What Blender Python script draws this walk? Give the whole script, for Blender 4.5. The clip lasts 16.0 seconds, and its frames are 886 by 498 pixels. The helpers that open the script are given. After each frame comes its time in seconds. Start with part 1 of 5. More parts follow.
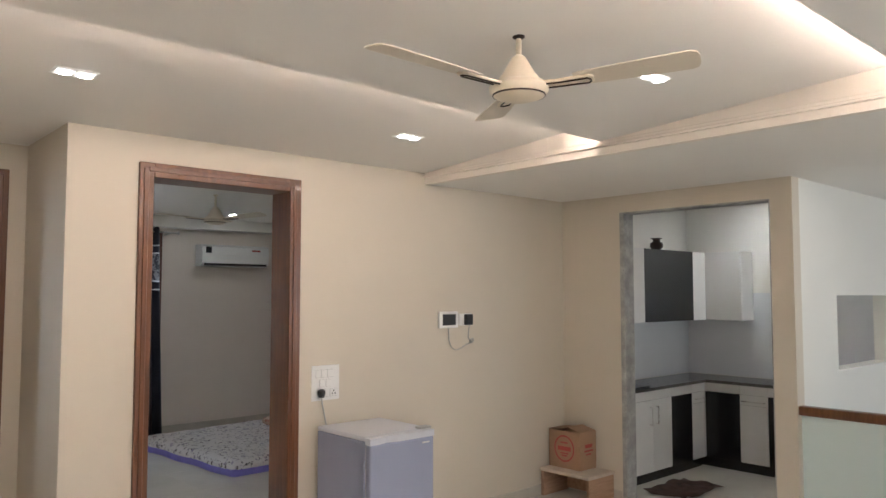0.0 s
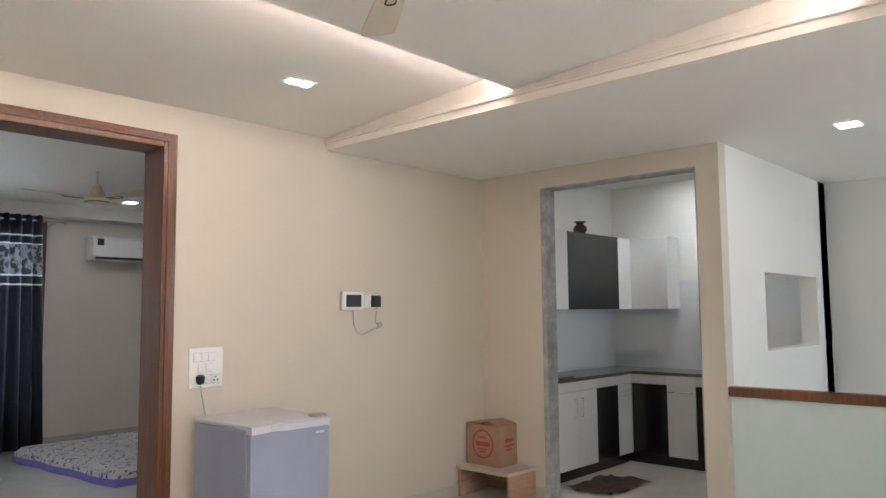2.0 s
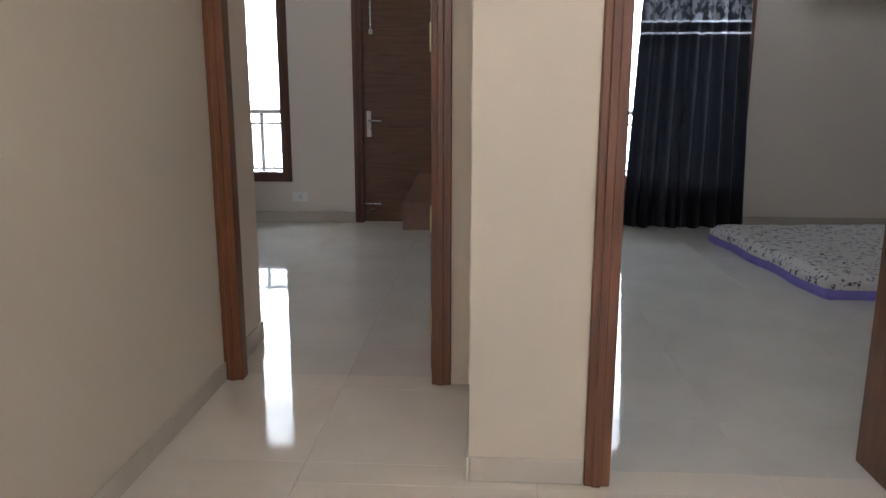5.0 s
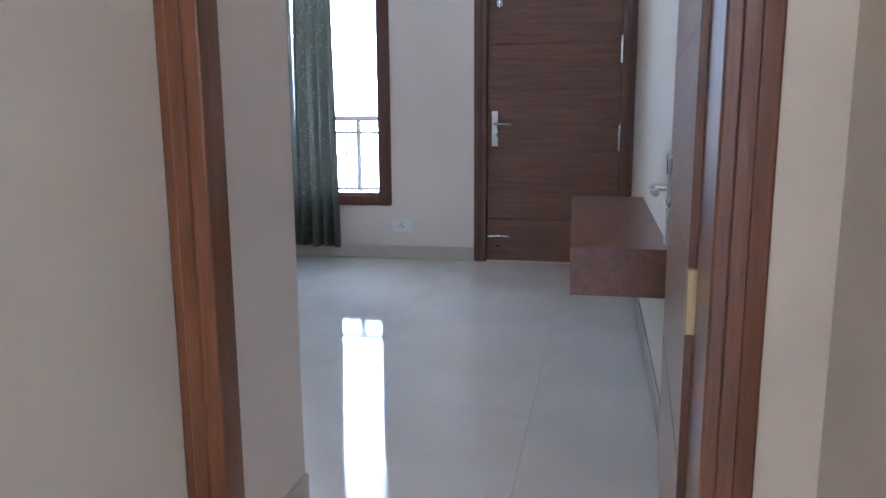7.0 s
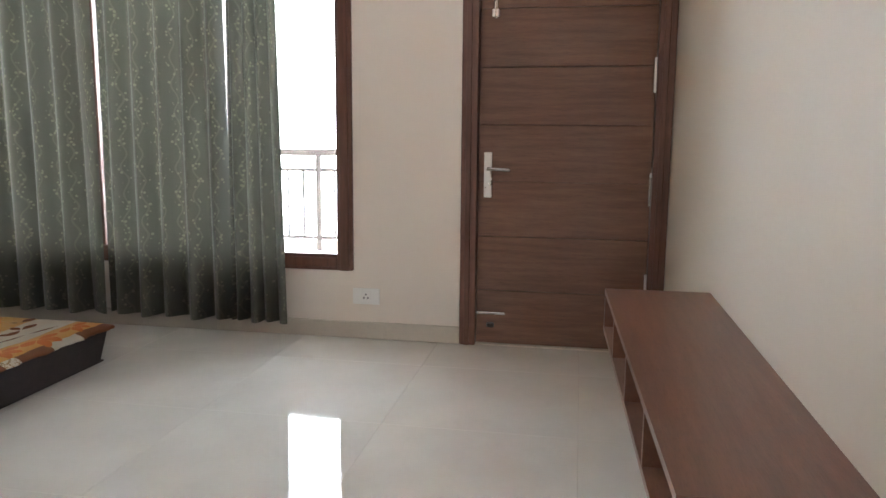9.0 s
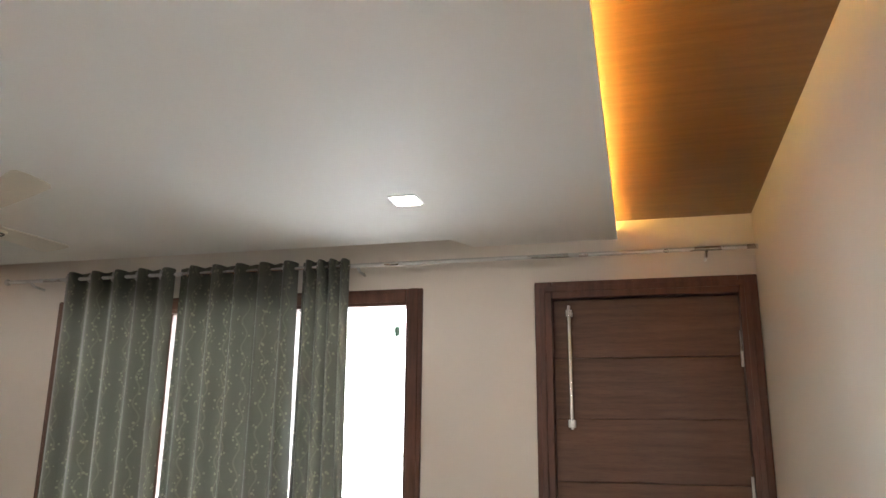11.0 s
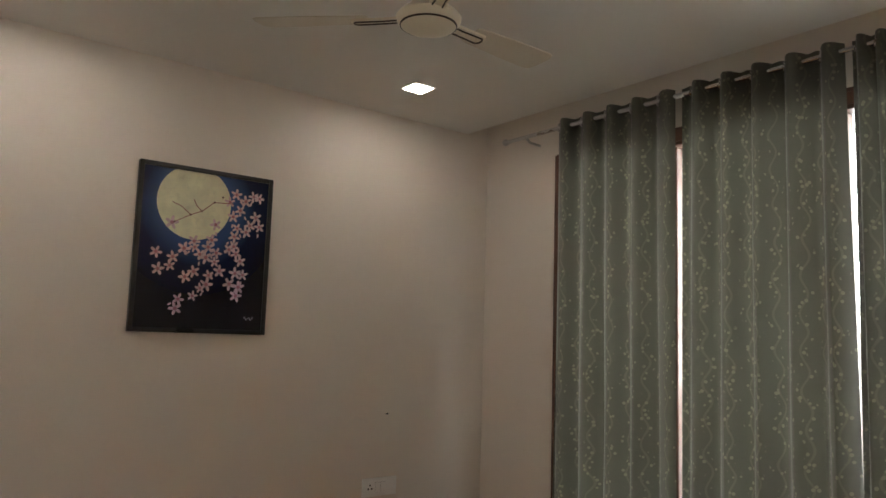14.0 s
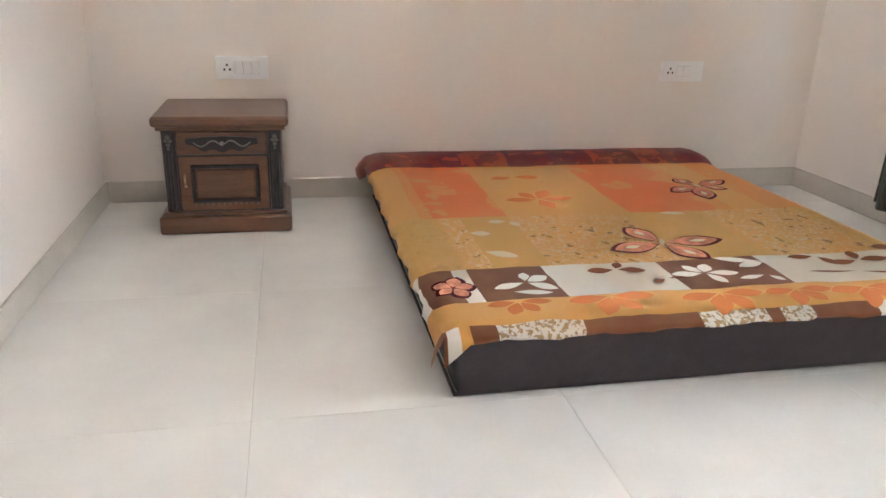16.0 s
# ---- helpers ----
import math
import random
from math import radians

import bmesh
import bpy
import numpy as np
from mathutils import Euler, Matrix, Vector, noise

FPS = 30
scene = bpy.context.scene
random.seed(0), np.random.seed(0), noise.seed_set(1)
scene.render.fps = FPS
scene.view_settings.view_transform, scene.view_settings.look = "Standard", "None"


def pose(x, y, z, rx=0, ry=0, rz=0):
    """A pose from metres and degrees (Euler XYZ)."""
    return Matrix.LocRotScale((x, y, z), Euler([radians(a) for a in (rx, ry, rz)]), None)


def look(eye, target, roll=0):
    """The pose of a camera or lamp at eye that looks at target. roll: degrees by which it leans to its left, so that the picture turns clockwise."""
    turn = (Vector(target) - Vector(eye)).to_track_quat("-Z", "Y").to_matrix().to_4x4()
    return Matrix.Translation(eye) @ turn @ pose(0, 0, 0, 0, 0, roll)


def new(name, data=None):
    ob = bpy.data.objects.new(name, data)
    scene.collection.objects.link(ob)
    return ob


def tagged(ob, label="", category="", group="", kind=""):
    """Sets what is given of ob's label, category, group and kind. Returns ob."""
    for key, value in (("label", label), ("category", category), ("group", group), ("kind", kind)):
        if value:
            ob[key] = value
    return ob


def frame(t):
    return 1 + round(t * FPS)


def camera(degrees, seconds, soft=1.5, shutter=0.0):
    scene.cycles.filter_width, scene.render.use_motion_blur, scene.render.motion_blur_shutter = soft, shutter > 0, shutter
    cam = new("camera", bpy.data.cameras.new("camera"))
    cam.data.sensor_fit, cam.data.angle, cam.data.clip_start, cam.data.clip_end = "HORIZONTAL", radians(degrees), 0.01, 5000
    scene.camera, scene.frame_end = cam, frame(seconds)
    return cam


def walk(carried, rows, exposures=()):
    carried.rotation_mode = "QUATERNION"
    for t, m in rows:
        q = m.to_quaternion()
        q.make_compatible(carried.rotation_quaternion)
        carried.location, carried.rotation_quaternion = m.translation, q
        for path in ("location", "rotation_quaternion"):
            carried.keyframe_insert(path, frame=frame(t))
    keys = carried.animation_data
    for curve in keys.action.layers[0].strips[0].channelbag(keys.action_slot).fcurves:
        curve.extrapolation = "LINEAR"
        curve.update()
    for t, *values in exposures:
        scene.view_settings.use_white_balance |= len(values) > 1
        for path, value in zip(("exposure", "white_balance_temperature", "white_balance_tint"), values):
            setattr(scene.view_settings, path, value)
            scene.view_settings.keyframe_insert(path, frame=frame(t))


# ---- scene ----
cam = camera(61.7, 16.0)
PATH = [
    (0, (-5.393, -4.289, 1.744), (-4.049, -2.813, 1.864), 0.0),
    (0.5, (-5.393, -4.307, 1.811), (-4.111, -2.803, 2.121), 0.3),
    (1, (-5.303, -4.296, 1.741), (-4.017, -2.812, 2.119), 0.3),
    (1.5, (-5.112, -4.164, 1.584), (-3.720, -2.761, 1.889), -0.2),
    (2, (-4.873, -4.030, 1.457), (-3.405, -2.682, 1.626), -0.5),
    (2.5, (-4.667, -3.859, 1.403), (-3.320, -2.380, 1.409), -0.1),
    (3, (-4.481, -3.699, 1.362), (-3.470, -1.981, 1.201), 0.3),
    (3.5, (-4.277, -3.420, 1.359), (-3.542, -1.582, 1.075), 0.3),
    (4, (-4.113, -3.096, 1.334), (-3.650, -1.182, 0.981), 0.2),
    (4.5, (-4.126, -2.723, 1.286), (-4.029, -0.764, 0.892), 0.1),
    (5, (-4.177, -2.275, 1.274), (-4.293, -0.322, 0.859), 0.1),
    (5.2, (-4.187, -2.082, 1.264), (-4.352, -0.133, 0.845), 0.2),
    (7.3, (-4.637, -0.134, 1.008), (-5.049, 1.793, 0.666), -0.4),
    (7.5, (-4.659, 0.027, 0.987), (-5.055, 1.958, 0.645), -0.2),
    (8, (-4.711, 0.428, 0.953), (-5.050, 2.368, 0.603), -0.4),
    (8.2, (-4.743, 0.549, 0.933), (-5.077, 2.491, 0.593), 0.3),
    (10.3, (-4.896, 1.028, 1.682), (-5.317, 2.982, 1.605), -0.1),
    (10.5, (-4.911, 1.025, 1.617), (-5.351, 2.973, 1.726), 0.3),
    (11, (-4.945, 1.032, 1.787), (-5.445, 2.909, 2.264), 0.6),
    (11.5, (-4.945, 1.085, 1.782), (-5.494, 2.861, 2.519), 1.3),
    (12, (-4.970, 1.300, 1.671), (-5.612, 3.021, 2.462), 1.4),
    (12.5, (-5.100, 1.526, 1.634), (-5.930, 3.221, 2.297), 1.6),
    (13, (-5.331, 1.689, 1.655), (-6.417, 3.295, 2.142), 1.5),
    (13.5, (-5.456, 1.741, 1.577), (-6.771, 3.201, 1.947), 1.8),
    (14, (-5.508, 1.770, 1.470), (-7.076, 2.990, 1.705), 1.8),
    (14.5, (-5.518, 1.768, 1.344), (-7.255, 2.752, 1.455), 1.7),
    (15, (-5.446, 1.867, 1.142), (-7.285, 2.638, 0.985), 1.4),
    (15.5, (-5.489, 1.998, 1.036), (-7.322, 2.645, 0.563), 1.5),
    (16, (-5.598, 2.221, 1.024), (-7.435, 2.612, 0.338), 1.8),
]
EXPOSURE = [  # seconds, stops, kelvin, tint
    (0.0, 0.38, 5850, 10), (1.5, 0.42, 5850, 10), (2.5, 0.72, 5400, 10), (3.2, 0.45, 5450, 10), (4.0, 0.12, 5300, 10), (5.2, 0.25, 5600, 10),
    (7.3, 1.1, 4700, 12), (8.2, 1.25, 5450, 12), (10.3, 1.3, 6200, 12), (11.5, 1.0, 6300, 12), (12.5, 0.98, 5800, 11),
    (13.5, 0.8, 6200, 13), (14.0, 0.62, 6700, 12), (14.5, 1.2, 7100, 13), (15.0, 2.4, 6100, 13), (16.0, 2.4, 5850, 13),
]
walk(cam, [(t, look(eye, target, roll)) for t, eye, target, roll in PATH], EXPOSURE)

# ---- world, sun, large lights ----
world = bpy.data.worlds.new("world")
scene.world = world
world.use_nodes = True
wn = world.node_tree
sky = wn.nodes.new("ShaderNodeTexSky")
sky.sky_type = "NISHITA"
sky.sun_disc = False
sky.dust_density, sky.ozone_density = 6.0, 0.5
sky.sun_elevation, sky.sun_rotation = radians(58), radians(200)
wn.links.new(sky.outputs[0], wn.nodes["Background"].inputs[0])
wn.nodes["Background"].inputs[1].default_value = 0.15
sun_data = bpy.data.lights.new("sun", "SUN")
sun_data.energy, sun_data.angle, sun_data.color = 3.0, radians(0.5), (1.0, 0.96, 0.9)
sun = new("sun", sun_data)
sun.rotation_euler = Euler((radians(32), 0, radians(200 - 180)))


def window_light(name, x, y, z, w, h, watts, turn, colour, tip=90):
    data = bpy.data.lights.new(name, "AREA")
    data.shape, data.size, data.size_y, data.energy, data.color = "RECTANGLE", w, h, watts, colour
    lamp = new(name, data)
    lamp.matrix_world = pose(x, y, z, tip, 0, turn)
    return lamp


DAY = (0.93, 0.97, 1.0)
window_light("bedroom_sky_light", -7.2, 6.8, 1.5, 4.0, 2.4, 225, 180, DAY)
window_light("second_sky_light", -2.5, 6.8, 1.5, 3.4, 2.4, 330, 180, DAY)
# Added fill lamps at assumed, unseen openings behind the camera.
window_light("hall_fill_light", -3.4, -6.9, 1.5, 3.4, 2.3, 15, 0, (1.0, 0.97, 0.93))
window_light("stair_fill_light", 1.6, -6.9, 1.6, 1.6, 2.0, 24, 0, DAY)


# ---- materials ----
def nodes_of(name):
    m = bpy.data.materials.new(name)
    m.use_nodes = True
    nt = m.node_tree
    return m, nt, nt.nodes["Principled BSDF"]


def noise_node(nt, scale, detail=4.0, stretch=(1, 1, 1), rough=0.55):
    tc, mp, n = (nt.nodes.new(k) for k in ("ShaderNodeTexCoord", "ShaderNodeMapping", "ShaderNodeTexNoise"))
    mp.inputs["Scale"].default_value = stretch
    n.inputs["Scale"].default_value, n.inputs["Detail"].default_value, n.inputs["Roughness"].default_value = scale, detail, rough
    nt.links.new(tc.outputs["Object"], mp.inputs[0])
    nt.links.new(mp.outputs[0], n.inputs["Vector"])
    return n


def mix(nt, a, b, fac, kind="MIX"):
    m = nt.nodes.new("ShaderNodeMix")
    m.data_type, m.blend_type = "RGBA", kind
    for sock, v in ((m.inputs[0], fac), (m.inputs[6], a), (m.inputs[7], b)):
        if isinstance(v, (tuple, list)):
            sock.default_value = (*v, 1)
        elif isinstance(v, (int, float)):
            sock.default_value = v
        else:
            nt.links.new(v, sock)
    return m.outputs[2]


def ramp(nt, src, stops, kind="LINEAR"):
    r = nt.nodes.new("ShaderNodeValToRGB")
    r.color_ramp.interpolation = kind
    el = r.color_ramp.elements
    while len(el) < len(stops):
        el.new(0.5)
    for e, (p, c) in zip(el, stops):
        e.position, e.color = p, ((*c, 1) if isinstance(c, tuple) else (c, c, c, 1))
    nt.links.new(src, r.inputs[0])
    return r.outputs[0]


def bump(nt, bsdf, src, strength, dist=0.01):
    b = nt.nodes.new("ShaderNodeBump")
    b.inputs["Strength"].default_value, b.inputs["Distance"].default_value = strength, dist
    nt.links.new(src, b.inputs["Height"])
    nt.links.new(b.outputs[0], bsdf.inputs["Normal"])


def plain(name, base, rough=0.5, metal=0.0, vary=0.06, scale=3.0, fine=60.0, relief=0.05, coat=0.0):
    m, nt, b = nodes_of(name)
    big, small = noise_node(nt, scale), noise_node(nt, fine, 3)
    lo, hi = tuple(c * (1 - vary) for c in base), tuple(min(1, c * (1 + vary)) for c in base)
    c1 = mix(nt, lo, hi, ramp(nt, big.outputs[0], [(0.3, 0.0), (0.7, 1.0)]))
    c2 = mix(nt, c1, tuple(c * (1 - 0.6 * vary) for c in base), ramp(nt, small.outputs[0], [(0.5, 0.0), (0.75, 1.0)]))
    nt.links.new(c2, b.inputs["Base Color"])
    b.inputs["Metallic"].default_value = metal
    b.inputs["Coat Weight"].default_value = coat
    r = ramp(nt, big.outputs[0], [(0.2, max(0.02, rough * 0.85)), (0.8, min(1, rough * 1.15))])
    nt.links.new(r, b.inputs["Roughness"])
    if relief:
        bump(nt, b, small.outputs[0], relief, 0.004)
    return m


def wood(name, dark, light, grain=(1, 1, 12), rough=0.35, scale=4.0, coat=0.15):
    m, nt, b = nodes_of(name)
    broad, fine = noise_node(nt, scale, 5, grain, 0.6), noise_node(nt, scale * 9, 3, grain)
    info = nt.nodes.new("ShaderNodeObjectInfo")
    c = mix(nt, dark, light, ramp(nt, broad.outputs[0], [(0.3, 0.0), (0.72, 1.0)]))
    c = mix(nt, c, tuple(0.62 * v for v in dark), ramp(nt, fine.outputs[0], [(0.5, 0.0), (0.8, 0.55)]))
    hsv = nt.nodes.new("ShaderNodeHueSaturation")
    val = nt.nodes.new("ShaderNodeMapRange")
    val.inputs[3].default_value, val.inputs[4].default_value = 0.92, 1.08
    nt.links.new(info.outputs["Random"], val.inputs[0])
    nt.links.new(val.outputs[0], hsv.inputs["Value"])
    nt.links.new(c, hsv.inputs["Color"])
    nt.links.new(hsv.outputs[0], b.inputs["Base Color"])
    b.inputs["Roughness"].default_value = rough
    b.inputs["Coat Weight"].default_value = coat
    bump(nt, b, fine.outputs[0], 0.12, 0.003)
    return m


def glow(name, colour, strength):
    m, nt, b = nodes_of(name)
    b.inputs["Base Color"].default_value = (*colour, 1)
    b.inputs["Emission Color"].default_value = (*colour, 1)
    b.inputs["Emission Strength"].default_value = strength
    return m


def glass(name, tint=(0.96, 1, 0.98), rough=0.0, milk=0.0):
    m, nt, b = nodes_of(name)
    b.inputs["Base Color"].default_value = (*tint, 1)
    b.inputs["Roughness"].default_value = rough
    b.inputs["Transmission Weight"].default_value = 1.0 - milk
    b.inputs["IOR"].default_value = 1.45
    return m


def floor_material(name, low, high, tint):
    """Polished vitrified tile, cloudy with faint specks."""
    m, nt, b = nodes_of(name)
    cloud, speck = noise_node(nt, 2.2, 6), noise_node(nt, 160, 2)
    info = nt.nodes.new("ShaderNodeObjectInfo")
    c = mix(nt, low, high, ramp(nt, cloud.outputs[0], [(0.3, 0.0), (0.7, 1.0)]))
    c = mix(nt, c, (0.52, 0.48, 0.42), ramp(nt, speck.outputs[0], [(0.62, 0.0), (0.8, 0.35)]))
    c = mix(nt, c, tint, ramp(nt, info.outputs["Random"], [(0.0, 0.0), (1.0, 0.1)]))
    nt.links.new(c, b.inputs["Base Color"])
    nt.links.new(ramp(nt, cloud.outputs[0], [(0.3, 0.03), (0.7, 0.07)]), b.inputs["Roughness"])
    b.inputs["IOR"].default_value = 1.6
    wave = noise_node(nt, 1.6, 2)
    bump(nt, b, wave.outputs[0], 0.03, 0.01)
    return m


CREAM = plain("cream_wall_paint", (0.63, 0.572, 0.474), 0.55, vary=0.025, scale=1.2, fine=140, relief=0.05)
WHITE_WALL = plain("warm_white_wall_paint", (0.78, 0.715, 0.645), 0.55, vary=0.025, scale=1.2, fine=140, relief=0.05)
STAIR_WALL = plain("white_wall_paint", (0.80, 0.79, 0.74), 0.55, vary=0.025, scale=1.2, fine=140, relief=0.05)
CEIL = plain("ceiling_paint", (0.80, 0.78, 0.74), 0.7, vary=0.02, scale=1.0, fine=120, relief=0.04)
MOULD = plain("gypsum_moulding", (0.82, 0.76, 0.68), 0.6, vary=0.03)
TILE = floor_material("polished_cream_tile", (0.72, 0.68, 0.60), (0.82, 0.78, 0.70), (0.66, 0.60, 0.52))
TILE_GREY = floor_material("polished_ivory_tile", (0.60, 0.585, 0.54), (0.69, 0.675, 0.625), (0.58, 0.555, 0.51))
GROUT = plain("tile_grout", (0.46, 0.43, 0.38), 0.8, vary=0.1)
SKIRT = plain("skirting_tile", (0.56, 0.52, 0.45), 0.22, vary=0.06, scale=4)
TEAK = wood("teak_door_frame", (0.092, 0.033, 0.013), (0.19, 0.074, 0.027), (9, 9, 0.6), 0.32)
VENEER = wood("walnut_veneer", (0.115, 0.056, 0.034), (0.19, 0.10, 0.06), (0.7, 9, 9), 0.5, coat=0.04)
VENEER_Y = wood("oak_leaf_veneer", (0.27, 0.165, 0.088), (0.35, 0.22, 0.12), (9, 0.7, 9), 0.28, coat=0.3)
LAMINATE = wood("brown_laminate", (0.13, 0.062, 0.042), (0.20, 0.10, 0.066), (9, 0.8, 9), 0.32, coat=0.12)
PLANK = wood("wood_ceiling_panel", (0.155, 0.074, 0.025), (0.22, 0.108, 0.037), (0.7, 9, 9), 0.4)
DARKFRAME = wood("dark_window_frame", (0.085, 0.034, 0.022), (0.16, 0.068, 0.042), (8, 8, 0.8), 0.4)
STEEL = plain("brushed_steel", (0.62, 0.61, 0.59), 0.28, 1.0, vary=0.06, relief=0.02)
CHROME = plain("chrome", (0.75, 0.75, 0.75), 0.12, 1.0, vary=0.03, relief=0)
BRASS = plain("aged_brass", (0.50, 0.40, 0.22), 0.35, 1.0, vary=0.12)
WHITE_PLASTIC = plain("white_plastic", (0.82, 0.82, 0.80), 0.3, vary=0.02, relief=0)
GREY_PLASTIC = plain("grey_plastic", (0.42, 0.43, 0.42), 0.4, vary=0.05, relief=0)
BLACK_PLASTIC = plain("black_plastic", (0.018, 0.018, 0.02), 0.3, vary=0.1, relief=0)
def smooth_paint(name, base, rough, metal):
    m, nt, b = nodes_of(name)
    b.inputs["Base Color"].default_value = (*base, 1)
    b.inputs["Roughness"].default_value = rough
    b.inputs["Metallic"].default_value = metal
    return m


FRIDGE_BODY = smooth_paint("silver_blue_paint", (0.34, 0.37, 0.50), 0.24, 0.15)
FRIDGE_TOP = plain("pale_grey_plastic", (0.62, 0.63, 0.68), 0.35, vary=0.04, relief=0.02)
FAN_IVORY = plain("ivory_enamel", (0.74, 0.66, 0.52), 0.35, vary=0.04, relief=0)
FAN_BLADE = plain("ivory_fan_blade", (0.62, 0.56, 0.46), 0.4, vary=0.05, relief=0)
FAN_TRIM = plain("dark_bronze_trim", (0.045, 0.03, 0.022), 0.35, 0.6, vary=0.1, relief=0)
LAMP = glow("downlight_led", (1.0, 0.93, 0.82), 19.0)
LAMP_CELL = glow("downlight_reflector", (1.0, 0.96, 0.9), 0.55)
LAMP_SOFT = glow("panel_led", (1.0, 0.93, 0.84), 46.0)
LAMP_KITCHEN = glow("kitchen_led", (1.0, 0.95, 0.88), 76.0)
STRIP = glow("warm_led_strip", (1.0, 0.80, 0.66), 42.0)
STRIP_AMBER = glow("amber_led_strip", (1.0, 0.60, 0.13), 34.0)
PANE = glass("window_glass")
FROST = glass("frosted_glass", (0.88, 0.97, 0.93), 0.55, 0.55)
GRANITE = plain("dark_granite", (0.10, 0.095, 0.09), 0.18, vary=0.5, scale=40, fine=200, relief=0.01)
JAMB = plain("grey_cement_jamb", (0.36, 0.36, 0.35), 0.7, vary=0.35, scale=9, fine=60, relief=0.3)
GLOSS_WHITE = plain("white_gloss_laminate", (0.80, 0.80, 0.78), 0.15, vary=0.02, relief=0)
GLOSS_BLACK = plain("black_gloss_laminate", (0.012, 0.0115, 0.012), 0.2, vary=0.1, relief=0)
BACKSPLASH = plain("pale_wall_tile", (0.74, 0.76, 0.78), 0.12, vary=0.02, relief=0)
CARTON = plain("corrugated_carton", (0.36, 0.22, 0.13), 0.85, vary=0.1, scale=5, fine=90, relief=0.1)
RED_INK = plain("red_print", (0.36, 0.045, 0.035), 0.8, vary=0.15, fine=90, relief=0)
PLY = wood("raw_plywood", (0.30, 0.17, 0.10), (0.46, 0.30, 0.19), (1, 9, 9), 0.7, coat=0)
PLY_TOP = plain("worn_laminate_top", (0.52, 0.44, 0.36), 0.5, vary=0.12, scale=8, fine=70)
BALCONY = plain("balcony_tile", (0.45, 0.43, 0.40), 0.6, vary=0.1)
RAIL_PAINT = plain("railing_paint", (0.15, 0.13, 0.12), 0.5, vary=0.1)


# ---- builders ----
def finish(name, bm, material, parent=None, label="", smooth=False):
    mesh = bpy.data.meshes.new(name)
    bmesh.ops.recalc_face_normals(bm, faces=bm.faces)
    if smooth:
        for f in bm.faces:
            f.smooth = True
    bm.to_mesh(mesh)
    bm.free()
    if material:
        mesh.materials.append(material)
    if smooth:
        mesh.set_sharp_from_angle(angle=radians(50))
    ob = new(name, mesh)
    if smooth:
        ob.modifiers.new("flat_faces", "WEIGHTED_NORMAL").keep_sharp = True
    if parent:
        ob.parent = parent
        ob.matrix_parent_inverse = Matrix.Translation(-parent.location)
    if label:
        tagged(ob, label)
    return ob


part = finish


def cube(bm, x0, x1, y0, y1, z0, z1, bevel=0.0, segs=1):
    r = bmesh.ops.create_cube(bm, size=1.0)
    vs = r["verts"]
    bmesh.ops.scale(bm, vec=(abs(x1 - x0), abs(y1 - y0), abs(z1 - z0)), verts=vs)
    bmesh.ops.translate(bm, vec=((x0 + x1) / 2, (y0 + y1) / 2, (z0 + z1) / 2), verts=vs)
    if bevel:
        edges = list({e for v in vs for e in v.link_edges})
        bmesh.ops.bevel(bm, geom=edges, offset=bevel, segments=segs, affect="EDGES", profile=0.5)
    return bm


def block(name, dims, material, parent=None, bevel=0.0, label="", segs=1):
    return finish(name, cube(bmesh.new(), *dims, bevel, segs), material, parent, label, smooth=segs > 1)


def blocks(name, boxes, material, parent=None, bevel=0.0, label=""):
    bm = bmesh.new()
    for d in boxes:
        b2 = cube(bmesh.new(), *d, bevel)
        me = bpy.data.meshes.new("tmp")
        b2.to_mesh(me)
        b2.free()
        bm.from_mesh(me)
        bpy.data.meshes.remove(me)
    return finish(name, bm, material, parent, label)


def tube(bm, points, radius, sides=10):
    """A round tube along points."""
    pts = [Vector(p) for p in points]
    rings = []
    for i, p in enumerate(pts):
        d = (pts[min(i + 1, len(pts) - 1)] - pts[max(i - 1, 0)]).normalized()
        ref = Vector((0, 0, 1)) if abs(d.z) < 0.9 else Vector((1, 0, 0))
        a = d.cross(ref).normalized()
        b = d.cross(a).normalized()
        rings.append([bm.verts.new(p + radius * (math.cos(2 * math.pi * k / sides) * a + math.sin(2 * math.pi * k / sides) * b)) for k in range(sides)])
    for r0, r1 in zip(rings, rings[1:]):
        for k in range(sides):
            bm.faces.new((r0[k], r0[(k + 1) % sides], r1[(k + 1) % sides], r1[k]))
    bm.faces.new(rings[0])
    bm.faces.new(rings[-1])
    return bm


def lathe(bm, profile, centre, sides=28):
    """Turns (radius, height) pairs round the upright through centre."""
    cx, cy, cz = centre
    rings = [[bm.verts.new((cx + r * math.cos(2 * math.pi * k / sides), cy + r * math.sin(2 * math.pi * k / sides), cz + z)) for k in range(sides)] for r, z in profile]
    for r0, r1 in zip(rings, rings[1:]):
        for k in range(sides):
            bm.faces.new((r0[k], r0[(k + 1) % sides], r1[(k + 1) % sides], r1[k]))
    bm.faces.new(rings[0])
    bm.faces.new(rings[-1])
    return bm


def prism(bm, outline, place, depth):
    """A flat outline of (u, v), put in the world by place(u, v, w), w running 0 to depth."""
    lo = [bm.verts.new(place(u, v, 0.0)) for u, v in outline]
    hi = [bm.verts.new(place(u, v, depth)) for u, v in outline]
    bm.faces.new(lo)
    bm.faces.new(hi)
    for k in range(len(lo)):
        bm.faces.new((lo[k], lo[(k + 1) % len(lo)], hi[(k + 1) % len(lo)], hi[k]))
    return bm


def thing(name, x, y, z, label, category, group=""):
    ob = new(name)
    ob.empty_display_size = 0.1
    ob.matrix_world = Matrix.Translation((x, y, z))
    return tagged(ob, label, category, group)


def setting(ob, label, category):
    return tagged(ob, label, category, kind="structure")


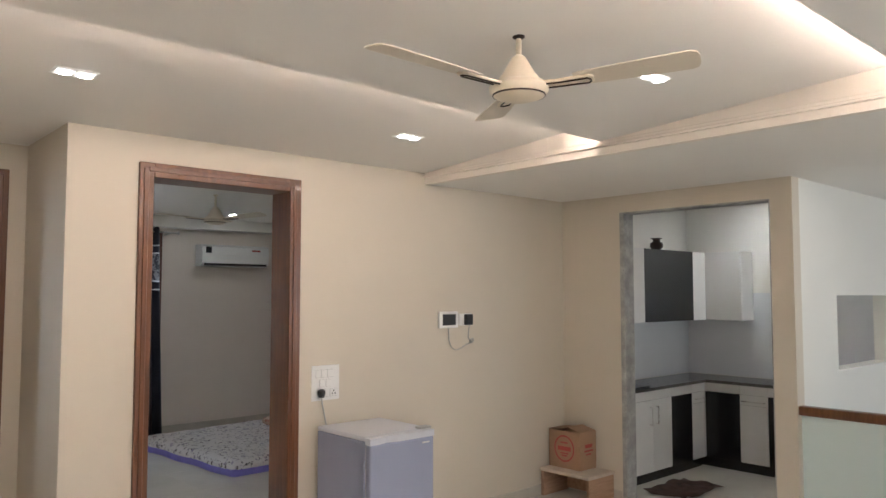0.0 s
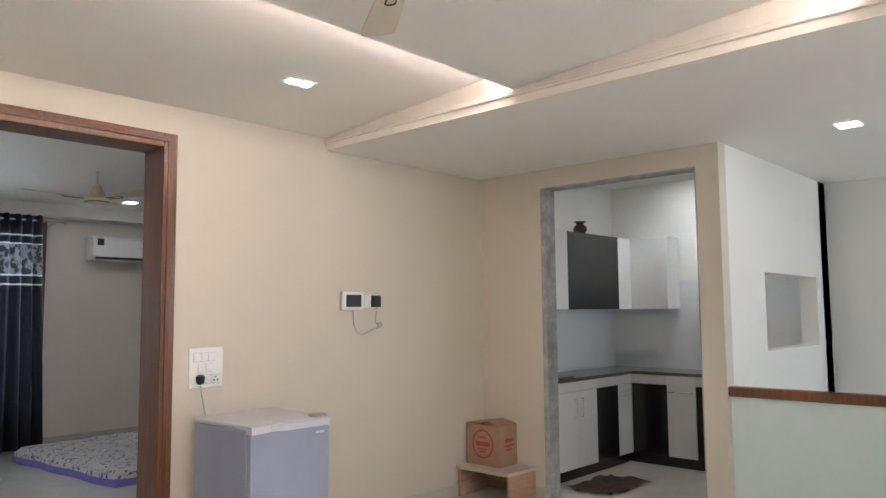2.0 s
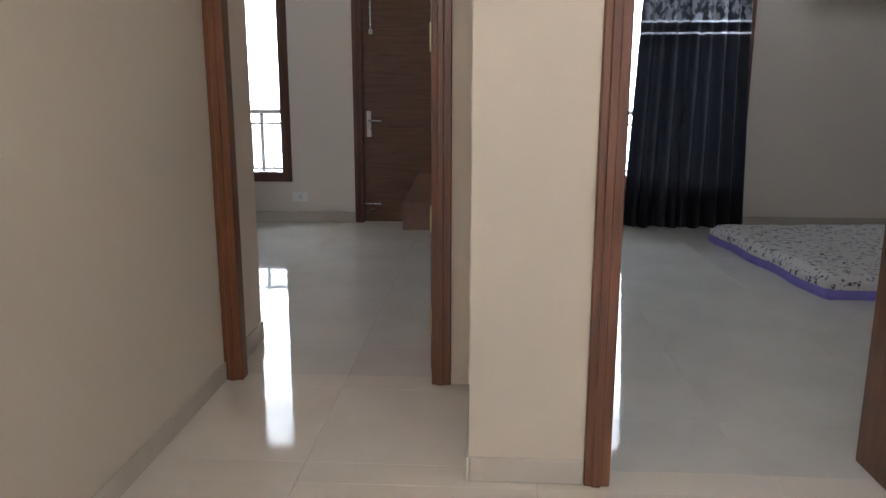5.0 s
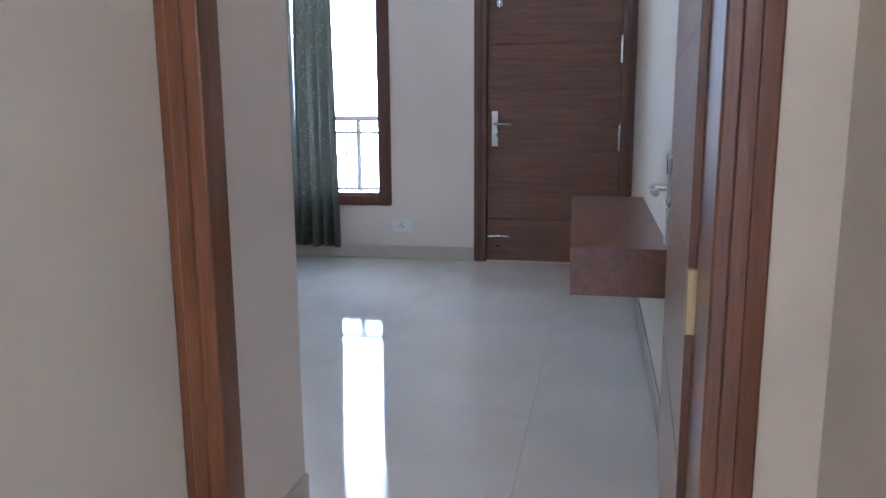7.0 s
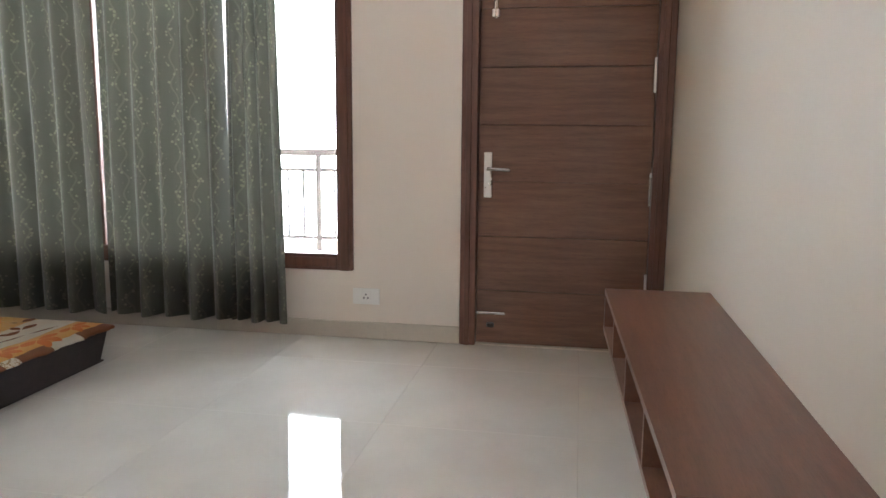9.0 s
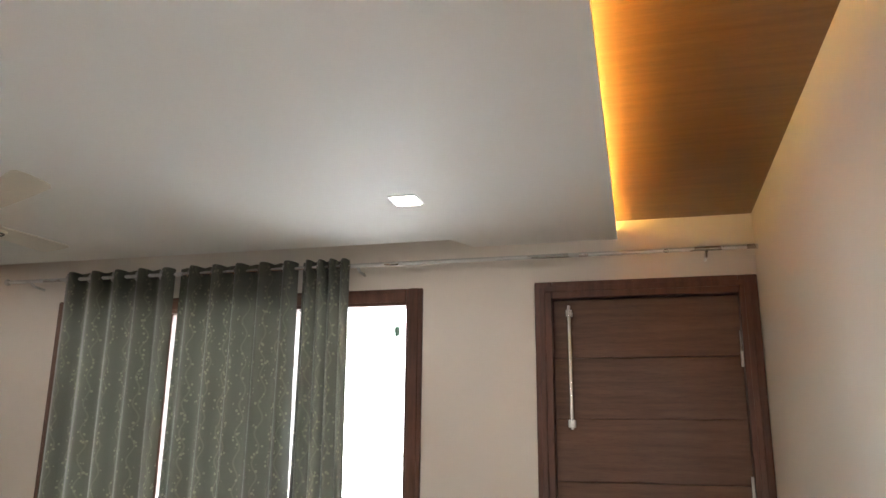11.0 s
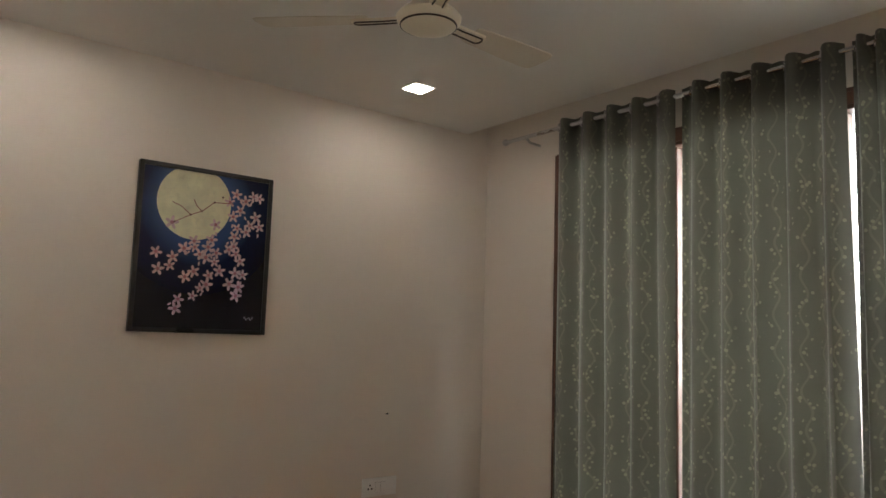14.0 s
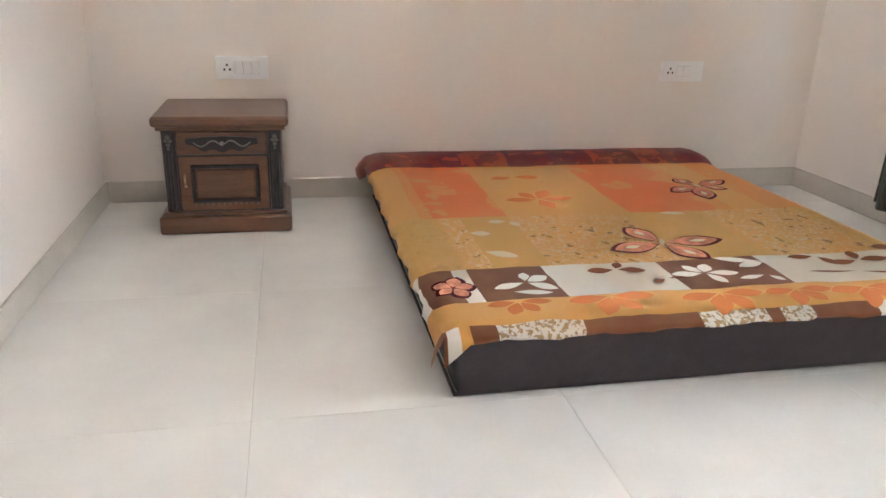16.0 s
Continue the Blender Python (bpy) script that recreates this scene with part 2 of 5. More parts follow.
# ---- the large structure ----
TOP = 3.15
NORTH = 4.95      # outer wall's inner face
WEST = -9.14      # bedroom wall with the picture
TVX = -4.36       # bedroom wall with the shelf
HALLX = -5.345    # hall's side wall
SOUTH = 1.38      # bedroom's near wall
BY = 0.83         # wall of the bedroom's door
KY = -2.07        # kitchen wall towards the stair


def wall(name, boxes, material, label):
    return setting(blocks(name, boxes, material), label, "wall")


wall("wall_hall_north", [(-4.225, -3.80, 0, 0.18, 0, TOP), (-3.80, -2.83, 0, 0.18, 2.45, TOP), (-2.83, 0.12, 0, 0.18, 0, TOP)], CREAM, "cream painted hall wall with a doorway")
wall("wall_corridor", [(-4.225, -4.06, 0.18, BY, 0, TOP), (TVX, -4.06, BY + 0.14, NORTH, 0, TOP)], CREAM, "cream painted wall between the two bedrooms")
wall("wall_bedroom_door", [(-4.37, -4.06, BY, BY + 0.14, 0, TOP), (HALLX, -4.37, BY, BY + 0.14, 2.45, TOP), (HALLX - 0.15, HALLX, BY, BY + 0.14, 0, TOP)], CREAM, "cream painted wall round the bedroom doorway")
wall("wall_hall_west", [(HALLX - 0.15, HALLX, -1.0, BY, 0, TOP), (-7.6, HALLX - 0.15, -1.0, -0.85, 0, TOP), (-7.75, -7.6, -7.0, -0.85, 0, TOP)], CREAM, "cream painted hall side wall")
wall("wall_bedroom_passage", [(HALLX - 0.15, HALLX, BY + 0.14, SOUTH, 0, TOP)], WHITE_WALL, "warm white short passage wall")
wall("wall_bedroom_south", [(WEST - 0.15, HALLX - 0.15, SOUTH - 0.15, SOUTH, 0, TOP)], WHITE_WALL, "warm white bedroom wall")
wall("wall_bedroom_west", [(WEST - 0.15, WEST, SOUTH, NORTH, 0, TOP)], WHITE_WALL, "warm white bedroom wall behind the bed")
wall("wall_bedroom_north", [(WEST - 0.15, -8.46, NORTH, NORTH + 0.22, 0, TOP), (-8.46, -6.15, NORTH, NORTH + 0.22, 0, 0.45), (-8.46, -6.15, NORTH, NORTH + 0.22, 2.51, TOP), (-6.15, -5.42, NORTH, NORTH + 0.22, 0, TOP), (-5.42, -4.43, NORTH, NORTH + 0.22, 2.51, TOP), (-4.43, -4.06, NORTH, NORTH + 0.22, 0, TOP)], WHITE_WALL, "warm white outer wall with window and door")
wall("wall_second_north", [(-4.06, -3.125, NORTH, NORTH + 0.22, 0, TOP), (-3.125, -1.8, NORTH, NORTH + 0.22, 0, 0.45), (-3.125, -1.8, NORTH, NORTH + 0.22, 2.45, TOP), (-1.8, 0.75, NORTH, NORTH + 0.22, 0, TOP)], WHITE_WALL, "warm white outer wall of the second bedroom")
wall("wall_second_east", [(0.6, 0.75, 0.18, NORTH, 0, TOP)], WHITE_WALL, "warm white side wall of the second bedroom")
wall("wall_second_inner", [(-2.75, 0.6, 0.182, 0.20, 0, TOP), (-4.06, -3.9, 0.182, 0.20, 0, TOP)], WHITE_WALL, "warm white inner face of the second bedroom")
wall("wall_kitchen", [(0, 0.12, -0.618, 0, 0, TOP), (0, 0.12, -1.91, -0.618, 2.437, TOP), (0, 0.12, KY, -1.91, 0, TOP)], CREAM, "cream painted wall with the kitchen opening")
wall("wall_kitchen_north", [(0.12, 2.4, 0.0, 0.18, 0, TOP)], STAIR_WALL, "white kitchen wall")
wall("wall_kitchen_east", [(2.2, 2.4, KY, 0.0, 0, TOP)], STAIR_WALL, "white kitchen end wall")
wall("wall_stair_hatch", [(0.12, 0.78, KY, KY + 0.14, -1.5, TOP), (0.78, 2.02, KY, KY + 0.14, -1.5, 1.15), (0.78, 2.02, KY, KY + 0.14, 1.73, TOP), (2.02, 2.4, KY, KY + 0.14, -1.5, TOP)], STAIR_WALL, "white wall over the stair with a serving hatch")
wall("wall_stair_east", [(2.4, 2.6, -7.0, KY + 0.14, -1.5, TOP)], STAIR_WALL, "white stairwell wall")
# Never in view; its openings are assumed, to hold the two fill lamps.
wall("wall_hall_south", [(-7.75, -5.1, -7.0, -6.85, 0, TOP), (-5.1, -1.7, -7.0, -6.85, 0, 0.3), (-5.1, -1.7, -7.0, -6.85, 2.7, TOP), (-1.7, 0.8, -7.0, -6.85, 0, TOP), (0.8, 2.4, -7.0, -6.85, -1.5, 0.6), (0.8, 2.4, -7.0, -6.85, 2.6, TOP), (2.4, 2.6, -7.0, -6.85, 0, TOP)], CREAM, "unseen cream painted wall with assumed wide window openings")
wall("wall_stair_low", [(0.0, 0.1, -7.0, KY, -1.5, -0.05)], STAIR_WALL, "white stairwell side below the floor")
setting(block("stair_landing", (0.1, 2.4, -7.0, KY, -1.6, -1.5), BALCONY), "stone stair landing below", "landing")

# ceilings
setting(block("ceiling", (WEST - 0.3, 2.7, -7.1, NORTH + 0.3, TOP, TOP + 0.12), CEIL), "white structural ceiling", "ceiling")


def sloped(name, x0, x1, ylow, yhigh, zlow, zhigh, thick, material, label):
    bm = bmesh.new()
    lo = [bm.verts.new(p) for p in ((x0, ylow, zlow), (x1, ylow, zlow), (x1, yhigh, zhigh), (x0, yhigh, zhigh))]
    hi = [bm.verts.new((v.co.x, v.co.y, v.co.z + thick)) for v in lo]
    bm.faces.new(lo)
    bm.faces.new(hi)
    for k in range(4):
        bm.faces.new((lo[k], lo[(k + 1) % 4], hi[(k + 1) % 4], hi[k]))
    return setting(finish(name, bm, material), label, "ceiling")


SOFX = -1.68
PANELS = ((0.0, -1.70), (-1.63, -3.42), (-3.345, -5.14), (-5.06, -6.85))
for n, (ya, yb) in enumerate(PANELS):
    sloped("ceiling_panel_%d" % (n + 1), -7.6, SOFX, ya, yb, 2.668, 2.79, 0.03, CEIL, "white sloping gypsum ceiling panel")
    if n:
        setting(block("led_strip_%d" % n, (-7.6, SOFX, ya - 0.045, ya - 0.012, 2.705, 2.72), STRIP), "warm hidden LED strip on a ceiling edge", "LED strip")
sloped("ceiling_corridor", HALLX, -4.225, 0.0, BY, 2.668, 2.66, 0.03, CEIL, "white corridor ceiling")
setting(blocks("ceiling_soffit", [(SOFX + 0.03, 0.06, -6.85, 0.0, 2.585, 2.64), (0.06, 2.4, -6.85, KY + 0.06, 2.585, 2.64)], CEIL), "white dropped gypsum soffit", "ceiling")
setting(blocks("trim_soffit", [(SOFX, SOFX + 0.05, -6.85, 0, 2.583, 2.63), (SOFX - 0.02, SOFX + 0.05, -6.85, 0, 2.63, 2.645), (SOFX, SOFX + 0.05, -6.85, 0, 2.645, 2.668), (SOFX + 0.005, SOFX + 0.05, -6.85, 0, 2.668, 3.0)], MOULD, None, 0.003), "stepped gypsum moulding along the soffit", "moulding")
setting(block("ceiling_kitchen", (0.12, 2.2, KY + 0.14, 0, 2.75, 2.8), CEIL), "white kitchen ceiling", "ceiling")

# bedroom ceiling: white slab with a slot over the curtain, timber panel beside it
bm = bmesh.new()
outline = [(WEST, SOUTH), (-5.015, SOUTH), (-5.03, NORTH), (-5.81, NORTH), (-5.90, 4.77), (WEST, 4.77)]
prism(bm, outline, lambda u, v, w: (u, v, 2.785 + w), 0.05)
setting(finish("ceiling_bedroom", bm, CEIL), "white dropped bedroom ceiling with a curtain slot", "ceiling")
setting(block("ceiling_slot", (WEST, -5.03, 4.6, NORTH, 2.90, 2.93), CEIL), "white slot above the curtain rod", "ceiling")
sloped("ceiling_timber_panel", -5.5, TVX, NORTH, BY + 0.14, 2.885, 3.03, 0.02, PLANK, "brown timber ceiling panel lit from a slot")
bm = bmesh.new()
prism(bm, [(-5.075, SOUTH), (-5.055, SOUTH), (-5.06, NORTH - 0.02), (-5.08, NORTH - 0.02)], lambda u, v, w: (u, v, 2.838 + w), 0.006)
setting(finish("led_strip_bedroom", bm, STRIP_AMBER), "amber hidden LED strip above the ceiling edge", "LED strip")
setting(block("ceiling_passage", (HALLX, TVX, BY + 0.14, SOUTH, 3.08, 3.1), CEIL), "white passage ceiling", "ceiling")
setting(block("ceiling_second", (-4.06, 0.6, 0.2, 4.72, 2.70, 2.74), CEIL), "white second bedroom ceiling", "ceiling")
setting(block("ceiling_second_border", (-4.06, 0.6, 4.72, NORTH, 2.565, 2.74), CEIL), "white dropped ceiling border", "ceiling")


# skirting
def skirting(boxes):
    for d in boxes:
        setting(block("baseboard", d, SKIRT, None, 0.004), "polished beige tile skirting", "skirting")


S = 0.012
skirting([(-4.225, -3.845, -S, 0, 0, 0.088), (-2.78, 0, -S, 0, 0, 0.088), (-4.225 - S, -4.225, -S, BY, 0, 0.088), (HALLX, HALLX + S, -1.0, BY - 0.02, 0, 0.088), (-7.6, HALLX, -1.0 - S, -1.0, 0, 0.088),
          (-S, 0, -0.618, -S, 0, 0.088), (-S, 0, KY, -1.91, 0, 0.088), (HALLX, HALLX + S, BY + 0.16, SOUTH, 0, 0.1), (WEST, HALLX - 0.15, SOUTH, SOUTH + S, 0, 0.1),
          (WEST, WEST + S, SOUTH + S, NORTH, 0, 0.1), (WEST + S, -5.475, NORTH - S, NORTH, 0, 0.1), (TVX - S, TVX, BY + 0.16, NORTH, 0, 0.1),
          (-4.06, 0.6, NORTH - S, NORTH, 0, 0.1), (0.6 - S, 0.6, 0.2, NORTH - S, 0, 0.1)])


# ---- doors and windows of the setting ----
def door_frame(parent, x0, x1, y0, y1, z1, w, material, proud=0.02, short=0.0):
    """Moulded jambs and head round an opening in a wall that faces along y; x0, x1, z1 are the outer edges."""
    for nm, a, b in (("jamb", x0, x0 + w), ("jamb", x1 - w, x1)):
        back = y0 + short if short and a == x0 else y1 + proud
        part(nm, cube(bmesh.new(), a, b, y0 - proud, back, 0, z1, 0.006, 2), material, parent, smooth=True)
        part("bead", cube(bmesh.new(), a + w * 0.28, a + w * 0.62, y0 - proud - 0.008, y0 - proud + 0.002, 0, z1 - w * 0.4, 0.003), material, parent)
    part("head", cube(bmesh.new(), x0 + w, x1 - w, y0 - proud, y1 + proud, z1 - w, z1, 0.006, 2), material, parent, smooth=True)
    part("bead", cube(bmesh.new(), x0 + w * 0.62, x1 - w * 0.62, y0 - proud - 0.008, y0 - proud + 0.002, z1 - w * 0.62, z1 - w * 0.28, 0.003), material, parent)


door_a = setting(new("door_1"), "open doorway with a moulded teak frame", "doorway")
door_frame(door_a, -3.845, -2.78, 0.0, 0.20, 2.50, 0.085, TEAK)
door_b = setting(new("door_2"), "bedroom doorway with teak frame and open veneered leaf", "door")
door_frame(door_b, -5.345, -4.325, BY, BY + 0.14, 2.50, 0.085, TEAK, short=0.055)


def lever_handle(parent, x, y, z, out, side, along="x"):
    """A steel plate with a lever; out: which way it stands off, side: which way the lever points."""
    if along == "x":
        plate = part("plate", cube(bmesh.new(), x - 0.022, x + 0.022, y, y + out * 0.012, z - 0.16, z + 0.09, 0.003), STEEL, parent, "steel lock plate")
        part("lever", tube(bmesh.new(), [(x, y + out * 0.01, z), (x, y + out * 0.05, z), (x + side * 0.03, y + out * 0.055, z), (x + side * 0.125, y + out * 0.05, z - 0.004)], 0.010, 10), STEEL, plate, "steel lever", True)
    else:
        plate = part("plate", cube(bmesh.new(), x, x + out * 0.012, y - 0.022, y + 0.022, z - 0.16, z + 0.09, 0.003), STEEL, parent, "steel lock plate")
        part("lever", tube(bmesh.new(), [(x + out * 0.01, y, z), (x + out * 0.05, y, z), (x + out * 0.055, y + side * 0.03, z), (x + out * 0.05, y + side * 0.125, z - 0.004)], 0.010, 10), STEEL, plate, "steel lever", True)


# open leaf of the bedroom door, standing against the passage wall
def on_leaf(along, z, out):
    """A place on the open leaf: metres from the hinge, height, metres off its face."""
    d = Vector((0.040, 0.86)).normalized()
    return (-4.425 + along * d.x - out * d.y, BY + 0.15 + along * d.y + out * d.x, z)


leaf = part("leaf", prism(bmesh.new(), [(0.0, 0.01), (0.86, 0.01), (0.86, 2.405), (0.0, 2.405)], lambda u, v, w: on_leaf(u, v, -w), 0.032), VENEER_Y, door_b, "open honey-brown veneered leaf")
part("edge_strip", prism(bmesh.new(), [(-0.003, 0.01), (0.0, 0.01), (0.0, 2.405), (-0.003, 2.405)], lambda u, v, w: on_leaf(u, v, -w), 0.032), TEAK, leaf, "dark wooden edge strip")
for k in range(1, 6):
    part("groove", prism(bmesh.new(), [(0.002, k * 0.4 - 0.002), (0.858, k * 0.4 - 0.002), (0.858, k * 0.4 + 0.002), (0.002, k * 0.4 + 0.002)], lambda u, v, w: on_leaf(u, v, w), 0.0008), BLACK_PLASTIC, leaf)
lever_handle(door_b, on_leaf(0.79, 0, 0)[0], on_leaf(0.79, 0, 0)[1], 0.85, -1, -1, "y")
for z in (0.25, 0.72, 1.5, 2.2):
    part("hinge", cube(bmesh.new(), -4.428, -4.398, BY + 0.128, BY + 0.149, z - 0.06, z + 0.06, 0.002), BRASS, door_b, "brass butt hinge")

# closed balcony door
door_c = setting(new("door_3"), "closed brown veneered balcony door with steel fittings", "door")
door_frame(door_c, -5.475, TVX - 0.003, NORTH, NORTH + 0.1, 2.565, 0.09, DARKFRAME)
part("core", cube(bmesh.new(), -5.386, -4.44, NORTH + 0.05, NORTH + 0.085, 0.0005, 2.478), DARKFRAME, door_c)
for k in range(8):
    z0 = 0.008 + k * 0.308
    part("panel", cube(bmesh.new(), -5.384, -4.455, NORTH + 0.03, NORTH + 0.06, z0, min(2.474, z0 + 0.305), 0.0018), VENEER, door_c)
part("threshold", cube(bmesh.new(), -5.384, -4.452, NORTH + 0.001, NORTH + 0.22, -0.1, 0.006, 0.002), SKIRT, door_c, "pale stone threshold")
lever_handle(door_c, -5.33, NORTH + 0.03, 1.0, -1, 1)
bolt = part("tower_bolt", tube(bmesh.new(), [(-5.30, NORTH + 0.018, 1.80), (-5.30, NORTH + 0.018, 2.44)], 0.013, 10), CHROME, door_c, "long steel tower bolt", True)
for zz in (1.83, 2.40):
    part("bracket", cube(bmesh.new(), -5.319, -5.281, NORTH + 0.006, NORTH + 0.03, zz - 0.02, zz + 0.02, 0.003), STEEL, bolt)
bolt = part("low_bolt", tube(bmesh.new(), [(-5.39, NORTH + 0.015, 0.185), (-5.22, NORTH + 0.015, 0.185)], 0.009, 10), CHROME, door_c, "short steel bolt near the floor", True)
part("door_stop", lathe(bmesh.new(), [(0.001, 0.0), (0.022, 0.0), (0.022, 0.02), (0.001, 0.02)], (-5.30, NORTH + 0.0, 0.11), 14), BLACK_PLASTIC, door_c, "black rubber door stop")
for z in (0.35, 0.9, 1.5, 2.2):
    part("hinge", cube(bmesh.new(), -4.465, -4.452, NORTH + 0.012, NORTH + 0.03, z - 0.09, z + 0.09, 0.002), STEEL, door_c, "steel hinge")


def window(name, x0, x1, z0, z1, y, w, mullions, label):
    win = setting(new(name), label, "window")
    boxes = [(x0, x0 + w, z0, z1), (x1 - w, x1, z0, z1), (x0 + w, x1 - w, z0, z0 + w), (x0 + w, x1 - w, z1 - w, z1)]
    for a, b, c, d in boxes:
        part("window_frame", cube(bmesh.new(), a, b, y - 0.02, y + 0.1, c, d, 0.006, 2), DARKFRAME, win, smooth=True)
        part("bead", cube(bmesh.new(), a + 0.02 if b - a < 0.3 else a, b - 0.02 if b - a < 0.3 else b, y - 0.028, y - 0.018, c + 0.02 if d - c < 0.3 else c, d - 0.02 if d - c < 0.3 else d, 0.003), DARKFRAME, win)
    for m in mullions:
        part("mullion", cube(bmesh.new(), m - 0.03, m + 0.03, y, y + 0.08, z0 + w, z1 - w, 0.004), DARKFRAME, win)
    xs = [x0 + w, *mullions, x1 - w]
    for a, b in zip(xs, xs[1:]):
        p = part("pane", cube(bmesh.new(), a + 0.002, b - 0.002, y + 0.045, y + 0.051, z0 + w, z1 - w), PANE, win)
        p.visible_shadow = False
    return win


win_bed = window("window_1", -8.515, -6.10, 0.40, 2.56, NORTH, 0.095, (-7.72, -6.90), "dark wooden bedroom window with clear panes")
GREEN_FILM = plain("green_sticker_film", (0.30, 0.60, 0.45), 0.5, vary=0.1, relief=0)
part("sticker", cube(bmesh.new(), -6.277, -6.245, NORTH + 0.043, NORTH + 0.0445, 2.30, 2.36), GREEN_FILM, win_bed, "small green sticker on the pane")
window("window_2", -3.175, -1.75, 0.39, 2.505, NORTH, 0.095, (-2.6,), "dark wooden window of the second bedroom")


# ---- ceiling fans and lamps ----
def ceiling_fan(x, y, ztop, zhub, reach, first, label, trim):
    fan = thing("ceiling_fan", x, y, ztop, label, "ceiling fan")
    part("canopy", lathe(bmesh.new(), [(0.002, 0.0), (0.024, 0.0), (0.024, -0.006), (0.016, -0.012), (0.002, -0.012)], (x, y, ztop), 20), trim, fan, smooth=True)
    part("down_rod", tube(bmesh.new(), [(x, y, ztop - 0.01), (x, y, zhub + 0.10)], 0.011, 12), FAN_IVORY, fan, smooth=True)
    part("motor_cover", lathe(bmesh.new(), [(0.014, 0.13), (0.028, 0.118), (0.044, 0.09), (0.064, 0.055), (0.085, 0.03), (0.088, 0.022), (0.06, 0.02)], (x, y, zhub), 32), FAN_IVORY, fan, smooth=True)
    hub = part("motor", lathe(bmesh.new(), [(0.06, 0.03), (0.10, 0.022), (0.115, 0.005), (0.112, -0.012), (0.095, -0.03), (0.06, -0.042), (0.02, -0.046), (0.001, -0.046)], (x, y, zhub), 32), FAN_IVORY, fan, smooth=True)
    part("trim_ring", lathe(bmesh.new(), [(0.098, -0.024), (0.1015, -0.022), (0.1015, -0.027), (0.098, -0.029), (0.098, -0.024)], (x, y, zhub), 32), FAN_TRIM, hub)
    for k in range(3):
        a = radians(first + 120 * k)
        ca, sa = math.cos(a), math.sin(a)
        tilt = -0.17

        def place(u, v, w, ca=ca, sa=sa):
            return (x + u * ca - v * sa, y + u * sa + v * ca, zhub + 0.012 + w + v * tilt + 0.05 * max(0.0, u - 0.2))

        out = [(0.215, -0.046), (0.24, -0.052), (reach * 0.75, -0.066), (reach - 0.03, -0.068), (reach - 0.008, -0.058), (reach, -0.03), (reach, 0.03), (reach - 0.008, 0.058), (reach - 0.03, 0.068), (reach * 0.75, 0.066), (0.24, 0.052), (0.215, 0.046)]
        part("blade", prism(bmesh.new(), out, place, 0.004), FAN_BLADE, fan)
        arm = part("blade_arm", prism(bmesh.new(), [(0.085, -0.03), (0.15, -0.026), (0.27, -0.03), (0.285, -0.018), (0.285, 0.018), (0.27, 0.03), (0.15, 0.026), (0.085, 0.03)], lambda u, v, w, p=place: p(u, v, w - 0.010), 0.009), FAN_IVORY, fan)
        loop = [place(u, v, -0.012) for u, v in ((0.10, -0.018), (0.16, -0.016), (0.265, -0.019), (0.275, -0.008), (0.275, 0.008), (0.265, 0.019), (0.16, 0.016), (0.10, 0.018))]
        part("inlay", tube(bmesh.new(), loop, 0.0035, 6), FAN_TRIM, arm, "dark bronze inlay")
    return fan


ceiling_fan(-3.31, -2.43, 2.725, 2.52, 0.655, 174.5, "ivory three-blade ceiling fan with dark inlays", FAN_TRIM)
ceiling_fan(-7.52, 3.24, 2.785, 2.575, 0.66, -22, "ivory three-blade ceiling fan with dark looped inlays", FAN_IVORY)
ceiling_fan(-2.21, 2.48, 2.70, 2.455, 0.58, 173, "ivory three-blade fan in the second bedroom", FAN_IVORY)


def twin_downlight(x, y, z, slope):
    lamp = thing("ceiling_light", x, y, z, "recessed twin LED downlight in a white frame", "downlight", "hall downlights")

    def put(u0, u1, v0, v1, w0, w1):
        bm = cube(bmesh.new(), x + u0, x + u1, y + v0, y + v1, z + w0, z + w1)
        for v in bm.verts:
            v.co.z += (v.co.y - y) * slope
        return bm

    part("frame", put(-0.09, 0.09, -0.048, 0.048, -0.004, 0.001), WHITE_PLASTIC, lamp)
    for s in (-0.043, 0.043):
        cell = part("diffuser", put(s - 0.037, s + 0.037, -0.038, 0.038, -0.007, -0.0035), LAMP_CELL, lamp, "lit LED cell")
        bm = lathe(bmesh.new(), [(0.030, -0.008), (0.030, -0.0115), (0.024, -0.0125), (0.001, -0.013)], (x + s, y, z), 18)
        part("lens", bm, LAMP, cell)
    return lamp


SL = -(2.79 - 2.668) / 1.70
for x, y in ((-4.42, -0.79), (-2.47, -0.76), (-2.45, -2.48), (-4.36, -2.52), (-2.45, -4.2), (-4.4, -4.2)):
    base = 0.0 if y > -1.63 else (-1.63 if y > -3.3 else -3.345)
    twin_downlight(x, y, 2.668 + (y - base) * SL, SL)


def square_downlight(x, y, z, half, group, material):
    lamp = thing("ceiling_light", x, y, z, "small square recessed LED downlight, lit", "downlight", group)
    part("frame", cube(bmesh.new(), x - half - 0.012, x + half + 0.012, y - half - 0.012, y + half + 0.012, z - 0.004, z + 0.001, 0.001), WHITE_PLASTIC, lamp)
    part("diffuser", cube(bmesh.new(), x - half, x + half, y - half, y + half, z - 0.007, z - 0.0035), material, lamp, "lit LED panel")
    return lamp


for x, y in ((-5.92, 4.04), (-8.63, 4.0), (-5.92, 2.3), (-8.63, 2.3)):
    square_downlight(x, y, 2.785, 0.055, "bedroom downlights", LAMP_SOFT)
for x, y in ((-1.2, 4.06), (-3.1, 1.2)):
    square_downlight(x, y, 2.70, 0.055, "second bedroom downlights", LAMP_SOFT)
square_downlight(1.655, -1.11, 2.75, 0.075, "kitchen downlights", LAMP_KITCHEN)
